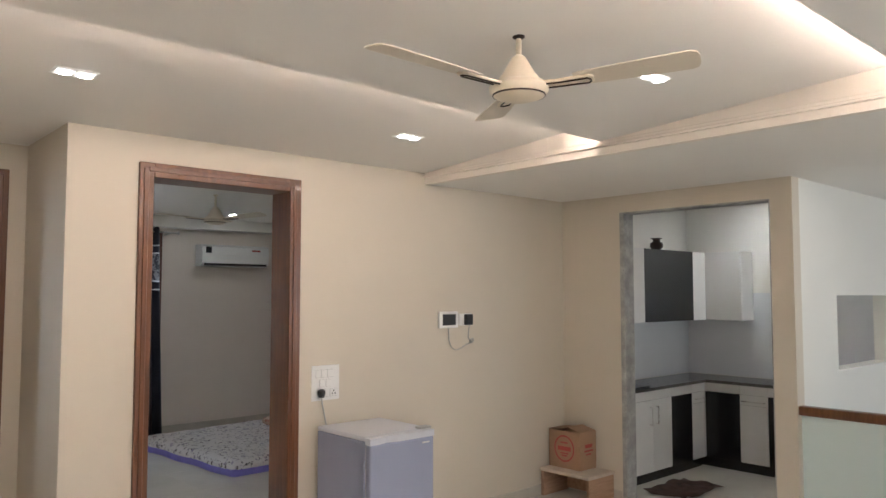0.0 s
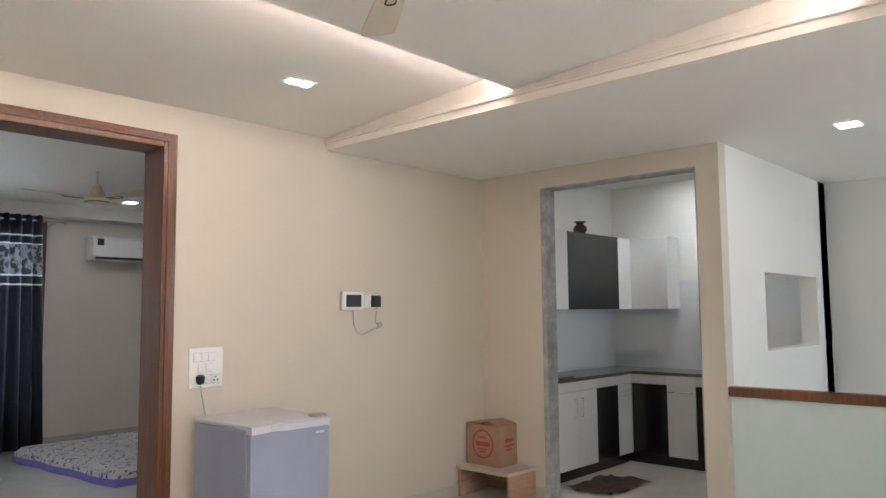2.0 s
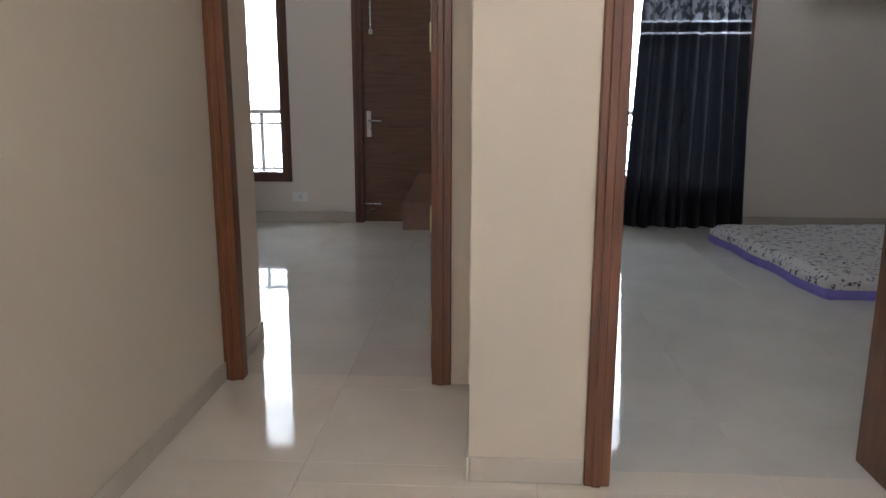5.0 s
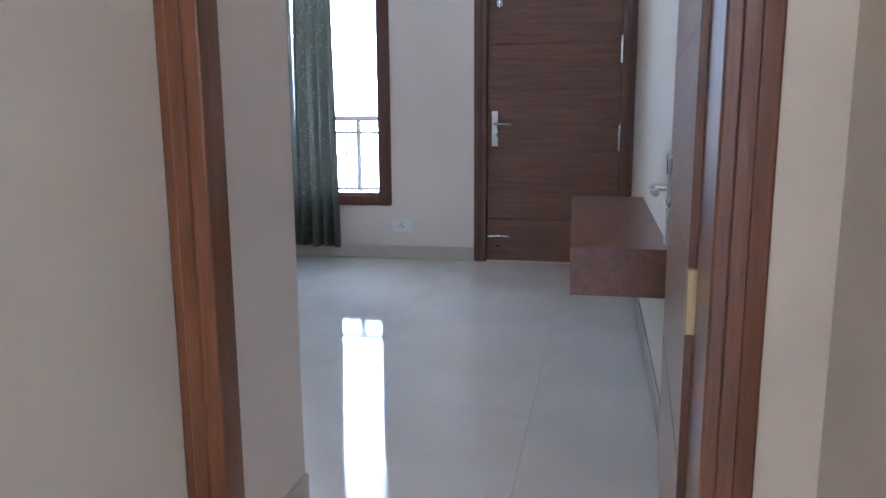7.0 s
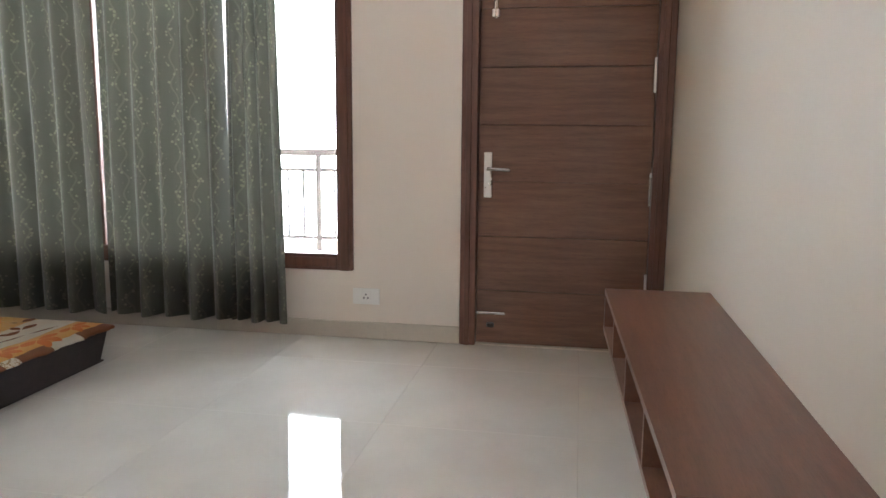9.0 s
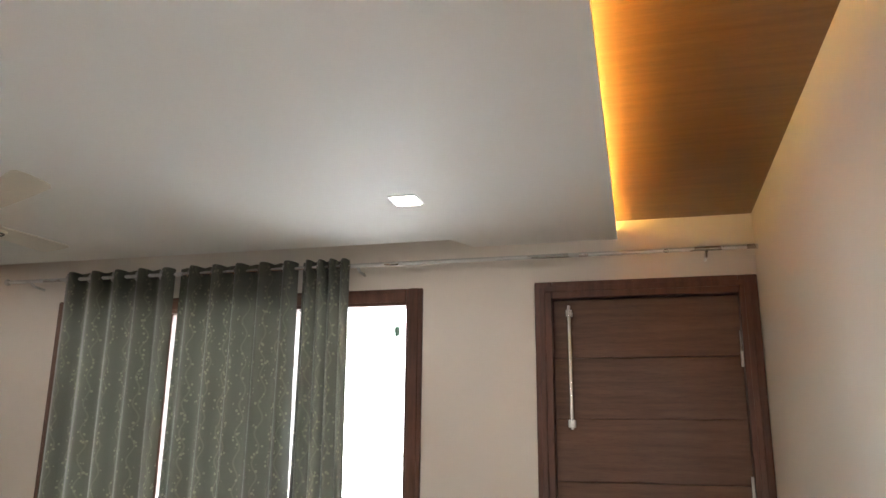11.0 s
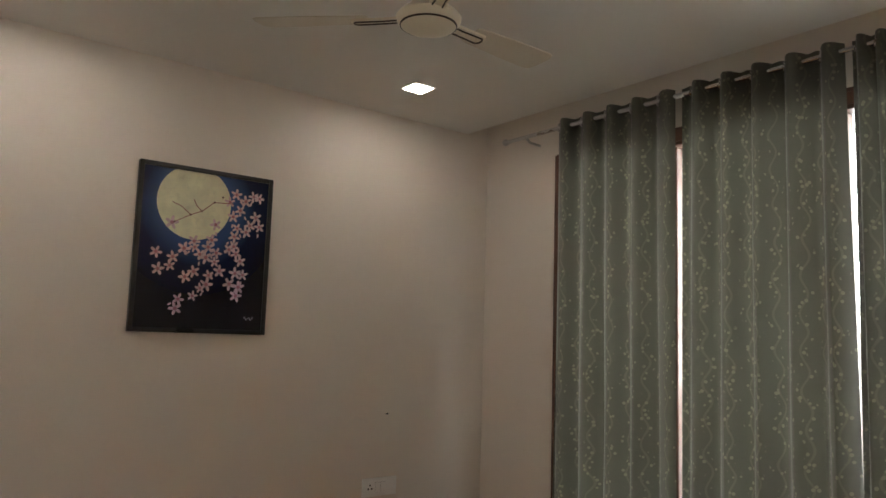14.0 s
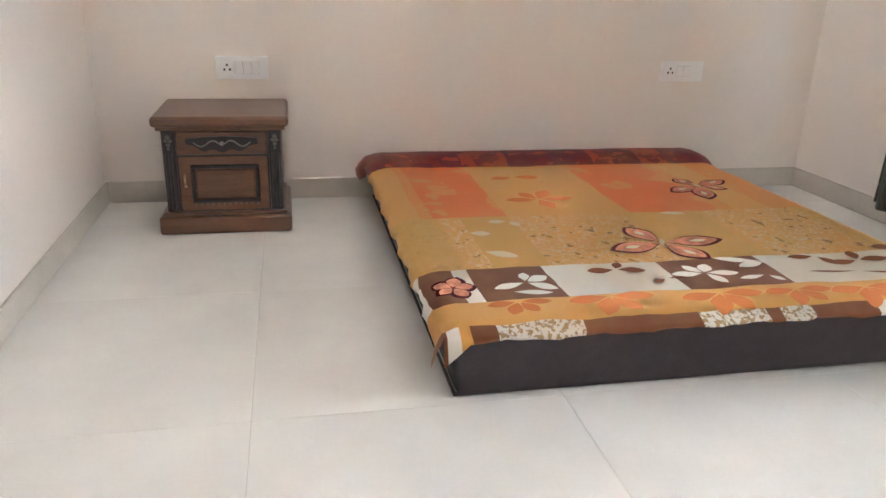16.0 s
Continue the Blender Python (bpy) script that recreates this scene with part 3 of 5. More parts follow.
square_downlight(0.12, -2.84, 2.585, 0.06, "stair downlights", LAMP_SOFT)


# ---- hall: refrigerator, plates, bench and carton ----
def refrigerator():
    x0, x1, y0, y1, top = -2.665, -2.15, -0.64, -0.06, 0.872
    f = thing("refrigerator", (x0 + x1) / 2, (y0 + y1) / 2, 0, "small silver-blue single-door refrigerator on the tiled floor", "refrigerator")
    part("cabinet", cube(bmesh.new(), x0, x1, y0 + 0.055, y1, 0.035, top - 0.03, 0.008, 2), FRIDGE_BODY, f)
    part("top", cube(bmesh.new(), x0 - 0.003, x1 + 0.003, y0 + 0.052, y1, top - 0.03, top, 0.012, 3), FRIDGE_TOP, f, "pale grey plastic top", True)
    bm = cube(bmesh.new(), x0, x1, y0, y0 + 0.048, 0.05, top - 0.045, 0.012, 3)
    door = part("door", bm, FRIDGE_BODY, f, "silver-blue door")
    bm = bmesh.new()
    prof = []
    for k in range(13):
        u = k / 12
        dip = 0.018 * math.exp(-((u - 0.28) / 0.11) ** 2)
        prof.append((u, dip))
    out = [(x0 + u * (x1 - x0), y0 - 0.004 + d) for u, d in prof] + [(x1, y0 + 0.05), (x0, y0 + 0.05)]
    prism(bm, out, lambda u, v, w: (u, v, top - 0.047 + w), 0.04)
    part("door_cap", bm, FRIDGE_TOP, door, "pale grey grip cap")
    part("hinge_cover", cube(bmesh.new(), x1 - 0.10, x1 - 0.005, y0 + 0.015, y0 + 0.075, top, top + 0.014, 0.004), GREY_PLASTIC, f, "dark grey hinge cover")
    part("badge", cube(bmesh.new(), x1 - 0.10, x1 - 0.04, y0 - 0.002, y0 + 0.002, top - 0.085, top - 0.075, 0.001), STEEL, door)
    part("gasket", cube(bmesh.new(), x0 + 0.008, x1 - 0.008, y0 + 0.046, y0 + 0.058, 0.055, top - 0.05), GREY_PLASTIC, f)
    for px in (x0 + 0.05, x1 - 0.05):
        for py in (y0 + 0.09, y1 - 0.06):
            part("foot", lathe(bmesh.new(), [(0.001, 0), (0.02, 0), (0.02, 0.036), (0.001, 0.036)], (px, py, 0), 12), BLACK_PLASTIC, f)
    part("plinth", cube(bmesh.new(), x0 + 0.02, x1 - 0.02, y0 + 0.07, y1 - 0.03, 0.012, 0.04), BLACK_PLASTIC, f)
    return f


refrigerator()


def socket_pins(parent, y, x, z, s=1.0, axis="y", out=-1):
    """Three small dark pin holes."""
    for dx, dz in ((-0.012, -0.008), (0.012, -0.008), (0, 0.012)):
        if axis == "y":
            d = (x + dx * s - 0.004, x + dx * s + 0.004, y + out * 0.001, y, z + dz * s - 0.005, z + dz * s + 0.005)
        else:
            d = (y + out * 0.001, y, x + dx * s - 0.004, x + dx * s + 0.004, z + dz * s - 0.005, z + dz * s + 0.005)
        part("pin_hole", cube(bmesh.new(), *d), BLACK_PLASTIC, parent)


plate = thing("switchboard", -2.57, 0, 1.14, "white wall switchboard with switches and a plugged socket", "switchboard")
face = part("face_plate", cube(bmesh.new(), -2.68, -2.46, -0.012, -0.001, 1.025, 1.26, 0.004, 2), WHITE_PLASTIC, plate, smooth=True)
for x, z, w, h in ((-2.63, 1.205, 0.042, 0.05), (-2.585, 1.205, 0.042, 0.05), (-2.535, 1.205, 0.046, 0.05), (-2.60, 1.14, 0.042, 0.046), (-2.55, 1.14, 0.042, 0.046), (-2.51, 1.075, 0.055, 0.05), (-2.565, 1.075, 0.03, 0.05)):
    sw = part("switch", cube(bmesh.new(), x - w / 2, x + w / 2, -0.017, -0.011, z - h / 2, z + h / 2, 0.002), WHITE_PLASTIC, plate)
    part("gap", cube(bmesh.new(), x - w / 2 - 0.0015, x + w / 2 + 0.0015, -0.0128, -0.0118, z - h / 2 - 0.0015, z + h / 2 + 0.0015), GREY_PLASTIC, sw)
socket_pins(plate, -0.0172, -2.51, 1.075, 0.9)
plug = thing("power_plug", -2.62, -0.03, 1.07, "black three-pin plug and cord of the refrigerator", "plug")
part("plug_body", lathe(bmesh.new(), [(0.001, 0.0), (0.018, 0.0), (0.026, 0.02), (0.026, 0.045), (0.012, 0.055), (0.001, 0.055)], (-2.62, -0.036, 1.05), 18), BLACK_PLASTIC, plug, smooth=True)
part("cord", tube(bmesh.new(), [(-2.62, -0.036, 1.055), (-2.617, -0.045, 1.0), (-2.608, -0.05, 0.95), (-2.604, -0.06, 0.90), (-2.60, -0.075, 0.85), (-2.60, -0.09, 0.6)], 0.0045, 8), GREY_PLASTIC, plug, smooth=True)

phone = thing("door_phone_screen", -1.44, 0, 1.54, "white wall video door phone with a dark screen", "door phone")
part("case", cube(bmesh.new(), -1.545, -1.345, -0.026, -0.001, 1.475, 1.605, 0.008, 2), WHITE_PLASTIC, phone, smooth=True)
part("screen", cube(bmesh.new(), -1.515, -1.375, -0.029, -0.025, 1.497, 1.583, 0.002), BLACK_PLASTIC, phone, "dark glossy screen")
sock = thing("wall_socket", -1.25, 0, 1.53, "white wall socket with a black adapter in it", "socket")
part("face_plate", cube(bmesh.new(), -1.325, -1.18, -0.012, -0.001, 1.49, 1.585, 0.004, 2), WHITE_PLASTIC, sock, smooth=True)
part("switch", cube(bmesh.new(), -1.315, -1.285, -0.016, -0.011, 1.51, 1.565, 0.002), WHITE_PLASTIC, sock)
adapter = thing("power_adapter", -1.24, -0.03, 1.54, "black power adapter with a hanging looped cord", "adapter")
part("body", cube(bmesh.new(), -1.275, -1.205, -0.05, -0.013, 1.495, 1.58, 0.006, 2), BLACK_PLASTIC, adapter, smooth=True)
loop = [(-1.24, -0.04, 1.495), (-1.24, -0.03, 1.44), (-1.235, -0.02, 1.39), (-1.20, -0.015, 1.37), (-1.185, -0.014, 1.36), (-1.21, -0.014, 1.345), (-1.25, -0.014, 1.34), (-1.30, -0.012, 1.315), (-1.36, -0.012, 1.30), (-1.41, -0.012, 1.325), (-1.435, -0.012, 1.38), (-1.44, -0.012, 1.475)]
part("cord", tube(bmesh.new(), loop, 0.004, 8), GREY_PLASTIC, adapter, smooth=True)
part("cord_knot", tube(bmesh.new(), [(-1.215, -0.018, 1.375), (-1.185, -0.02, 1.385), (-1.175, -0.02, 1.365), (-1.195, -0.022, 1.352), (-1.215, -0.02, 1.36)], 0.006, 8), GREY_PLASTIC, adapter, smooth=True)

bench = thing("low_bench", -0.17, -0.27, 0, "low raw plywood bench in the hall corner", "bench")
part("top", cube(bmesh.new(), -0.37, -0.005, -0.54, -0.015, 0.215, 0.24, 0.002), PLY_TOP, bench, "worn pale laminate top")
for ya, yb in ((-0.535, -0.507), (-0.05, -0.022)):
    part("side_panel", cube(bmesh.new(), -0.355, -0.014, ya, yb, 0, 0.215, 0.002), PLY, bench)
part("back_panel", cube(bmesh.new(), -0.032, -0.016, -0.507, -0.05, 0.02, 0.215), PLY, bench)


def carton():
    x0, x1, y0, y1, z0, z1 = -0.24, -0.012, -0.355, -0.018, 0.24, 0.555
    c = thing("cardboard_box", (x0 + x1) / 2, (y0 + y1) / 2, z0, "brown cardboard carton with red round print on a bench", "box")
    t = 0.005
    for d in ((x0, x0 + t, y0, y1), (x1 - t, x1, y0, y1), (x0 + t, x1 - t, y0, y0 + t), (x0 + t, x1 - t, y1 - t, y1)):
        part("side", cube(bmesh.new(), *d, z0, z1, 0.001), CARTON, c)
    part("bottom", cube(bmesh.new(), x0 + t, x1 - t, y0 + t, y1 - t, z0, z0 + t), CARTON, c)
    for sgn, yh in ((1, y0), (-1, y1)):
        def place(u, v, w, sgn=sgn, yh=yh):
            return (u, yh + sgn * v * 0.985, z1 + 0.002 + v * (0.22 if sgn > 0 else 0.10) + w)
        part("flap", prism(bmesh.new(), [(x0 + 0.004, 0), (x1 - 0.004, 0), (x1 - 0.01, 0.145), (x0 + 0.012, 0.15)], place, 0.004), CARTON, c)
    part("flap", prism(bmesh.new(), [(y0 + 0.01, 0.0), (y1 - 0.01, 0.0), (y1 - 0.02, 0.1), (y0 + 0.02, 0.1)], lambda u, v, w: (x0 + v * 0.6, u, z1 - v * 0.35 + w), 0.004), CARTON, c)
    cy, cz = (y0 + y1) / 2, (z0 + z1) / 2 + 0.01

    def ring(r0, r1, place):
        bm = bmesh.new()
        a = [bm.verts.new(place(r0 * math.cos(k * math.pi / 16), r0 * 1.05 * math.sin(k * math.pi / 16))) for k in range(32)]
        b = [bm.verts.new(place(r1 * math.cos(k * math.pi / 16), r1 * 1.05 * math.sin(k * math.pi / 16))) for k in range(32)]
        for k in range(32):
            bm.faces.new((a[k], a[(k + 1) % 32], b[(k + 1) % 32], b[k]))
        return bm

    part("print_ring", ring(0.095, 0.108, lambda u, v: (x0 - 0.001, cy + u, cz + v)), RED_INK, c, "red printed ring")
    for h, w, zz in ((0.012, 0.08, 0.05), (0.035, 0.14, 0.0), (0.012, 0.09, -0.04), (0.012, 0.06, -0.06)):
        part("print_bar", cube(bmesh.new(), x0 - 0.0015, x0 - 0.0005, cy - w / 2, cy + w / 2, cz + zz - h / 2, cz + zz + h / 2), RED_INK, c, "red printed bar")
    for h, w, zz in ((0.03, 0.10, 0.03), (0.014, 0.12, -0.01), (0.012, 0.07, -0.04)):
        part("print_bar", cube(bmesh.new(), x0 + 0.12 - w / 2, x0 + 0.12 + w / 2, y0 - 0.0015, y0 - 0.0005, cz + zz - h / 2, cz + zz + h / 2), RED_INK, c, "red printed bar")
    return c


carton()

# ---- stair rail ----
kerb = setting(blocks("kerb", [(-0.03, 0.16, -6.85, KY, 0, 0.11), (-0.035, 0.165, -6.85, KY, 0.11, 0.13)], SKIRT, None, 0.003), "pale stone kerb along the stairwell", "kerb")
setting(block("kerb_cap", (-0.03, 0.16, -6.85, KY, 0.131, 0.145), GRANITE, None, 0.002), "dark stone cap on the stair kerb", "kerb")
rail = thing("stair_railing", 0.06, KY, 0, "frosted glass stair railing with brown wooden handrail", "railing")
part("handrail", cube(bmesh.new(), 0.0, 0.08, -6.8, KY - 0.002, 0.89, 0.955, 0.01, 2), TEAK, rail, "brown varnished handrail", True)
for k in range(4):
    p = part("glass_panel", cube(bmesh.new(), 0.034, 0.046, KY - 0.01 - 1.18 * (k + 1) + 0.02, KY - 0.012 - 1.18 * k, 0.146, 0.89, 0.001), FROST, rail, "frosted pale green glass")


# ---- kitchen ----
setting(blocks("trim_kitchen_opening", [(-0.004, 0.14, -0.66, -0.618, 0, 2.437), (-0.002, 0.14, -1.908, -0.66, 2.424, 2.437), (0.0, 0.14, -1.91, -1.90, 0, 2.424)], JAMB, None, 0.002), "rough grey stone lining of the kitchen opening", "trim")
setting(block("backsplash_north", (0.14, 2.2, -0.008, -0.002, 0.88, 1.75), BACKSPLASH), "pale glossy wall tiling", "backsplash")
setting(block("backsplash_east", (2.19, 2.198, KY + 0.14, -0.01, 0.88, 1.75), BACKSPLASH), "pale glossy wall tiling", "backsplash")


def bar_handle(parent, a, b, out):
    a, b, o = Vector(a), Vector(b), Vector(out)
    part("handle", tube(bmesh.new(), [a, a + o, a + o + (b - a) * 0.1, b + o - (b - a) * 0.1, b + o, b], 0.006, 8), STEEL, parent, "steel bow handle", True)


def base_unit(x0, x1, y0, y1, face, fronts, label):
    """A base cabinet; face: 'y' front looks to -y, 'x' front looks to -x; fronts: (from, to, z0, z1, material, handle)."""
    u = thing("base_cabinet", (x0 + x1) / 2, (y0 + y1) / 2, 0, label, "kitchen cabinet", "kitchen base cabinets")
    t = 0.05
    part("plinth", cube(bmesh.new(), x0 + (t if face == "x" else 0), x1, y0 + (t if face == "y" else 0), y1, 0, 0.10), GLOSS_BLACK, u, "dark plinth")
    part("body", cube(bmesh.new(), x0 + (0.02 if face == "x" else 0.001), x1 - 0.001, y0 + (0.02 if face == "y" else 0.001), y1 - 0.001, 0.1, 0.845), GLOSS_WHITE, u)
    for a, b, z0, z1, m, h in fronts:
        if face == "y":
            d = part("door", cube(bmesh.new(), a + 0.002, b - 0.002, y0, y0 + 0.019, z0, z1, 0.002), m, u)
            if h == "v":
                bar_handle(d, (b - 0.05, y0, z1 - 0.22), (b - 0.05, y0, z1 - 0.06), (0, -0.03, 0))
            if h == "w":
                bar_handle(d, (a + 0.05, y0, z1 - 0.22), (a + 0.05, y0, z1 - 0.06), (0, -0.03, 0))
            if h == "h":
                bar_handle(d, (a + 0.05, y0, z1 - 0.06), (b - 0.05, y0, z1 - 0.06), (0, -0.025, 0))
        else:
            d = part("door", cube(bmesh.new(), x0, x0 + 0.019, a + 0.002, b - 0.002, z0, z1, 0.002), m, u)
            if h == "h":
                bar_handle(d, (x0, a + 0.03, z1 - 0.06), (x0, b - 0.03, z1 - 0.06), (-0.025, 0, 0))
            if h == "v":
                bar_handle(d, (x0, b - 0.06, z1 - 0.22), (x0, b - 0.06, z1 - 0.06), (-0.03, 0, 0))
    return u


W, B = GLOSS_WHITE, GLOSS_BLACK
base_unit(0.15, 1.07, -0.45, -0.012, "y", [(0.15, 0.74, 0.1, 0.755, W, "v"), (0.74, 1.07, 0.1, 0.755, W, "w"), (0.15, 1.07, 0.76, 0.845, W, "")], "white gloss base cabinet with steel bow handles")
base_unit(1.07, 1.45, -0.45, -0.012, "y", [(1.07, 1.45, 0.1, 0.755, B, ""), (1.07, 1.45, 0.76, 0.845, W, "")], "black gloss base cabinet")
base_unit(1.45, 1.71, -0.45, -0.012, "y", [(1.45, 1.70, 0.1, 0.645, W, ""), (1.45, 1.70, 0.65, 0.755, W, "h"), (1.45, 1.71, 0.76, 0.845, W, "")], "narrow white base cabinet with a drawer")
base_unit(1.71, 2.185, -0.81, -0.012, "x", [(-0.81, -0.45, 0.1, 0.755, B, ""), (-0.81, -0.45, 0.76, 0.845, W, "")], "black gloss corner base cabinet")
base_unit(1.71, 2.185, -1.09, -0.81, "x", [(-1.09, -0.81, 0.1, 0.655, W, ""), (-1.09, -0.81, 0.66, 0.755, W, "h"), (-1.09, -0.81, 0.76, 0.845, W, "")], "white base cabinet with a top drawer")
base_unit(1.71, 2.185, KY + 0.145, -1.09, "x", [(-1.5, -1.09, 0.1, 0.755, B, ""), (KY + 0.145, -1.5, 0.1, 0.755, W, ""), (KY + 0.145, -1.09, 0.76, 0.845, W, "")], "black and white base cabinet")
top = setting(blocks("worktop", [(0.142, 2.188, -0.475, -0.01, 0.846, 0.875), (1.685, 2.188, KY + 0.142, -0.475, 0.846, 0.875)], GRANITE, None, 0.002), "dark polished granite worktop", "worktop")
sink = thing("cooking_hob", 0.45, -0.25, 0.875, "black glass hob set on the worktop", "hob")
part("hob_plate", cube(bmesh.new(), 0.25, 0.72, -0.44, -0.1, 0.876, 0.888, 0.003), BLACK_PLASTIC, sink)


def wall_unit(x0, x1, y0, y1, face, fronts, label):
    u = thing("wall_cabinet", (x0 + x1) / 2, (y0 + y1) / 2, 1.47, label, "kitchen cabinet", "kitchen wall cabinets")
    part("body", cube(bmesh.new(), x0 + (0.02 if face == "x" else 0), x1, y0 + (0.02 if face == "y" else 0), y1, 1.47, 2.175, 0.001), GLOSS_WHITE, u)
    for a, b, m in fronts:
        d = (a + 0.002, b - 0.002, y0, y0 + 0.019) if face == "y" else (x0, x0 + 0.019, a + 0.002, b - 0.002)
        part("door", cube(bmesh.new(), *d, 1.47, 2.175, 0.002), m, u)
    return u


wall_unit(0.14, 0.78, -0.36, -0.009, "y", [(0.14, 0.45, W), (0.45, 0.78, W)], "white gloss wall cabinet")
wall_unit(0.78, 1.68, -0.36, -0.009, "y", [(0.78, 1.68, B)], "black gloss wall cabinet")
wall_unit(1.68, 1.93, -0.36, -0.009, "y", [(1.68, 1.93, W)], "narrow white gloss wall cabinet")
wall_unit(1.93, 2.188, -0.75, -0.36, "x", [(-0.75, -0.36, W)], "white gloss end wall cabinet")
pot = thing("metal_pot", 1.11, -0.29, 2.176, "small dark bronze water pot on a wall cabinet", "pot")
part("body", lathe(bmesh.new(), [(0.001, 0.0), (0.04, 0.0), (0.065, 0.03), (0.06, 0.065), (0.035, 0.085), (0.035, 0.1), (0.06, 0.115), (0.055, 0.115), (0.03, 0.1), (0.001, 0.1)], (1.11, -0.29, 2.176), 24), FAN_TRIM, pot, smooth=True)
ks = thing("wall_socket", 1.0, -0.01, 1.1, "white wall socket over the worktop", "socket")
part("face_plate", cube(bmesh.new(), 0.93, 1.08, -0.02, -0.009, 1.06, 1.15, 0.003), WHITE_PLASTIC, ks)
socket_pins(ks, -0.0205, 0.98, 1.105, 0.9)
MAT_RUG = plain("brown_striped_rug", (0.10, 0.058, 0.045), 0.95, vary=0.5, scale=14, fine=150, relief=0.4)
rug = thing("floor_mat", 0.75, -0.76, 0, "crumpled dark brown woven mat on the kitchen floor", "mat")
bm = bmesh.new()
grid = [[bm.verts.new((0.36 + i * 0.075 + 0.02 * math.sin(j * 2.1), -0.98 + j * 0.06 + 0.02 * math.sin(i * 1.3), 0.008 + 0.012 * (1 + math.sin(i * 1.9 + j * 1.1)))) for j in range(8)] for i in range(10)]
for i in range(9):
    for j in range(7):
        bm.faces.new((grid[i][j], grid[i + 1][j], grid[i + 1][j + 1], grid[i][j + 1]))
bmesh.ops.solidify(bm, geom=bm.faces[:], thickness=0.008)
part("weave", bm, MAT_RUG, rug, smooth=True)


# ---- curtains ----
def sprig_fabric():
    """Grey-green jacquard: winding pale stems with small leaves either side."""
    m, nt, b = nodes_of("grey_green_jacquard")
    tc = nt.nodes.new("ShaderNodeTexCoord")
    sep = nt.nodes.new("ShaderNodeSeparateXYZ")
    nt.links.new(tc.outputs["Object"], sep.inputs[0])

    def math_node(kind, a, v=None, w=None):
        n = nt.nodes.new("ShaderNodeMath")
        n.operation = kind
        for k, q in enumerate((a, v, w)):
            if q is None:
                continue
            if isinstance(q, (int, float)):
                n.inputs[k].default_value = q
            else:
                nt.links.new(q, n.inputs[k])
        return n.outputs[0]

    wave = math_node("SINE", math_node("MULTIPLY", sep.outputs[2], 40.0))
    wob = noise_node(nt, 3.0, 2)
    across = math_node("MULTIPLY_ADD", wave, 0.011, sep.outputs[0])
    across = math_node("MULTIPLY_ADD", wob.outputs[0], 0.05, across)
    lane = math_node("ABSOLUTE", math_node("SUBTRACT", math_node("FRACT", math_node("MULTIPLY", across, 15.0)), 0.5))
    stems = ramp(nt, lane, [(0.0, 0.5), (0.035, 0.5), (0.07, 0.0)])
    mp = nt.nodes.new("ShaderNodeMapping")
    mp.inputs["Scale"].default_value = (1, 0.15, 0.7)
    mp.inputs["Rotation"].default_value = (0, 0.6, 0)
    nt.links.new(tc.outputs["Object"], mp.inputs[0])
    v = nt.nodes.new("ShaderNodeTexVoronoi")
    v.inputs["Scale"].default_value = 52
    nt.links.new(mp.outputs[0], v.inputs["Vector"])
    leaves = ramp(nt, v.outputs["Distance"], [(0.24, 1.0), (0.32, 0.0)])
    near_stem = ramp(nt, lane, [(0.0, 1.0), (0.27, 1.0), (0.33, 0.0)])
    thin = noise_node(nt, 11, 2)
    gate = mix(nt, (0, 0, 0), near_stem, ramp(nt, thin.outputs[0], [(0.36, 0.0), (0.42, 1.0)]))
    weave = noise_node(nt, 420, 2)
    base = mix(nt, (0.112, 0.111, 0.092), (0.165, 0.163, 0.135), weave.outputs[0])
    c = mix(nt, base, (0.235, 0.23, 0.175), stems)
    c = mix(nt, c, (0.28, 0.274, 0.205), mix(nt, (0, 0, 0), leaves, gate))
    nt.links.new(c, b.inputs["Base Color"])
    b.inputs["Roughness"].default_value = 0.75
    b.inputs["Sheen Weight"].default_value = 0.3
    bump(nt, b, weave.outputs[0], 0.15, 0.002)
    return m


def banded_fabric():
    """Near-black velvet with a silver printed band near the top."""
    m, nt, b = nodes_of("black_banded_velvet")
    tc = nt.nodes.new("ShaderNodeTexCoord")
    sep = nt.nodes.new("ShaderNodeSeparateXYZ")
    nt.links.new(tc.outputs["Object"], sep.inputs[0])
    mr = nt.nodes.new("ShaderNodeMapRange")
    mr.inputs[1].default_value, mr.inputs[2].default_value = 1.7, 2.6
    wob = noise_node(nt, 9, 2)
    add = nt.nodes.new("ShaderNodeMath")
    add.operation = "MULTIPLY_ADD"
    add.inputs[1].default_value = 0.02
    nt.links.new(wob.outputs[0], add.inputs[0])
    nt.links.new(sep.outputs[2], add.inputs[2])
    nt.links.new(add.outputs[0], mr.inputs[0])
    lines = ramp(nt, mr.outputs[0], [(0.0, 0.0), (0.105, 0.75), (0.125, 0.0), (0.215, 0.9), (0.235, 0.42), (0.60, 0.9), (0.615, 0.0), (0.70, 0.75), (0.72, 0.0)], "CONSTANT")
    motif = noise_node(nt, 22, 3, (1, 0.2, 0.6))
    band = ramp(nt, mr.outputs[0], [(0.0, 0.0), (0.235, 1.0), (0.60, 0.0)], "CONSTANT")
    broken = mix(nt, lines, (0.05, 0.05, 0.06), mix(nt, (0, 0, 0), ramp(nt, motif.outputs[0], [(0.47, 0.0), (0.53, 1.0)]), band))
    c = mix(nt, (0.010, 0.010, 0.022), (0.55, 0.55, 0.56), broken)
    nt.links.new(c, b.inputs["Base Color"])
    b.inputs["Roughness"].default_value = 0.6
    b.inputs["Sheen Weight"].default_value = 0.15
    fine = noise_node(nt, 300, 2)
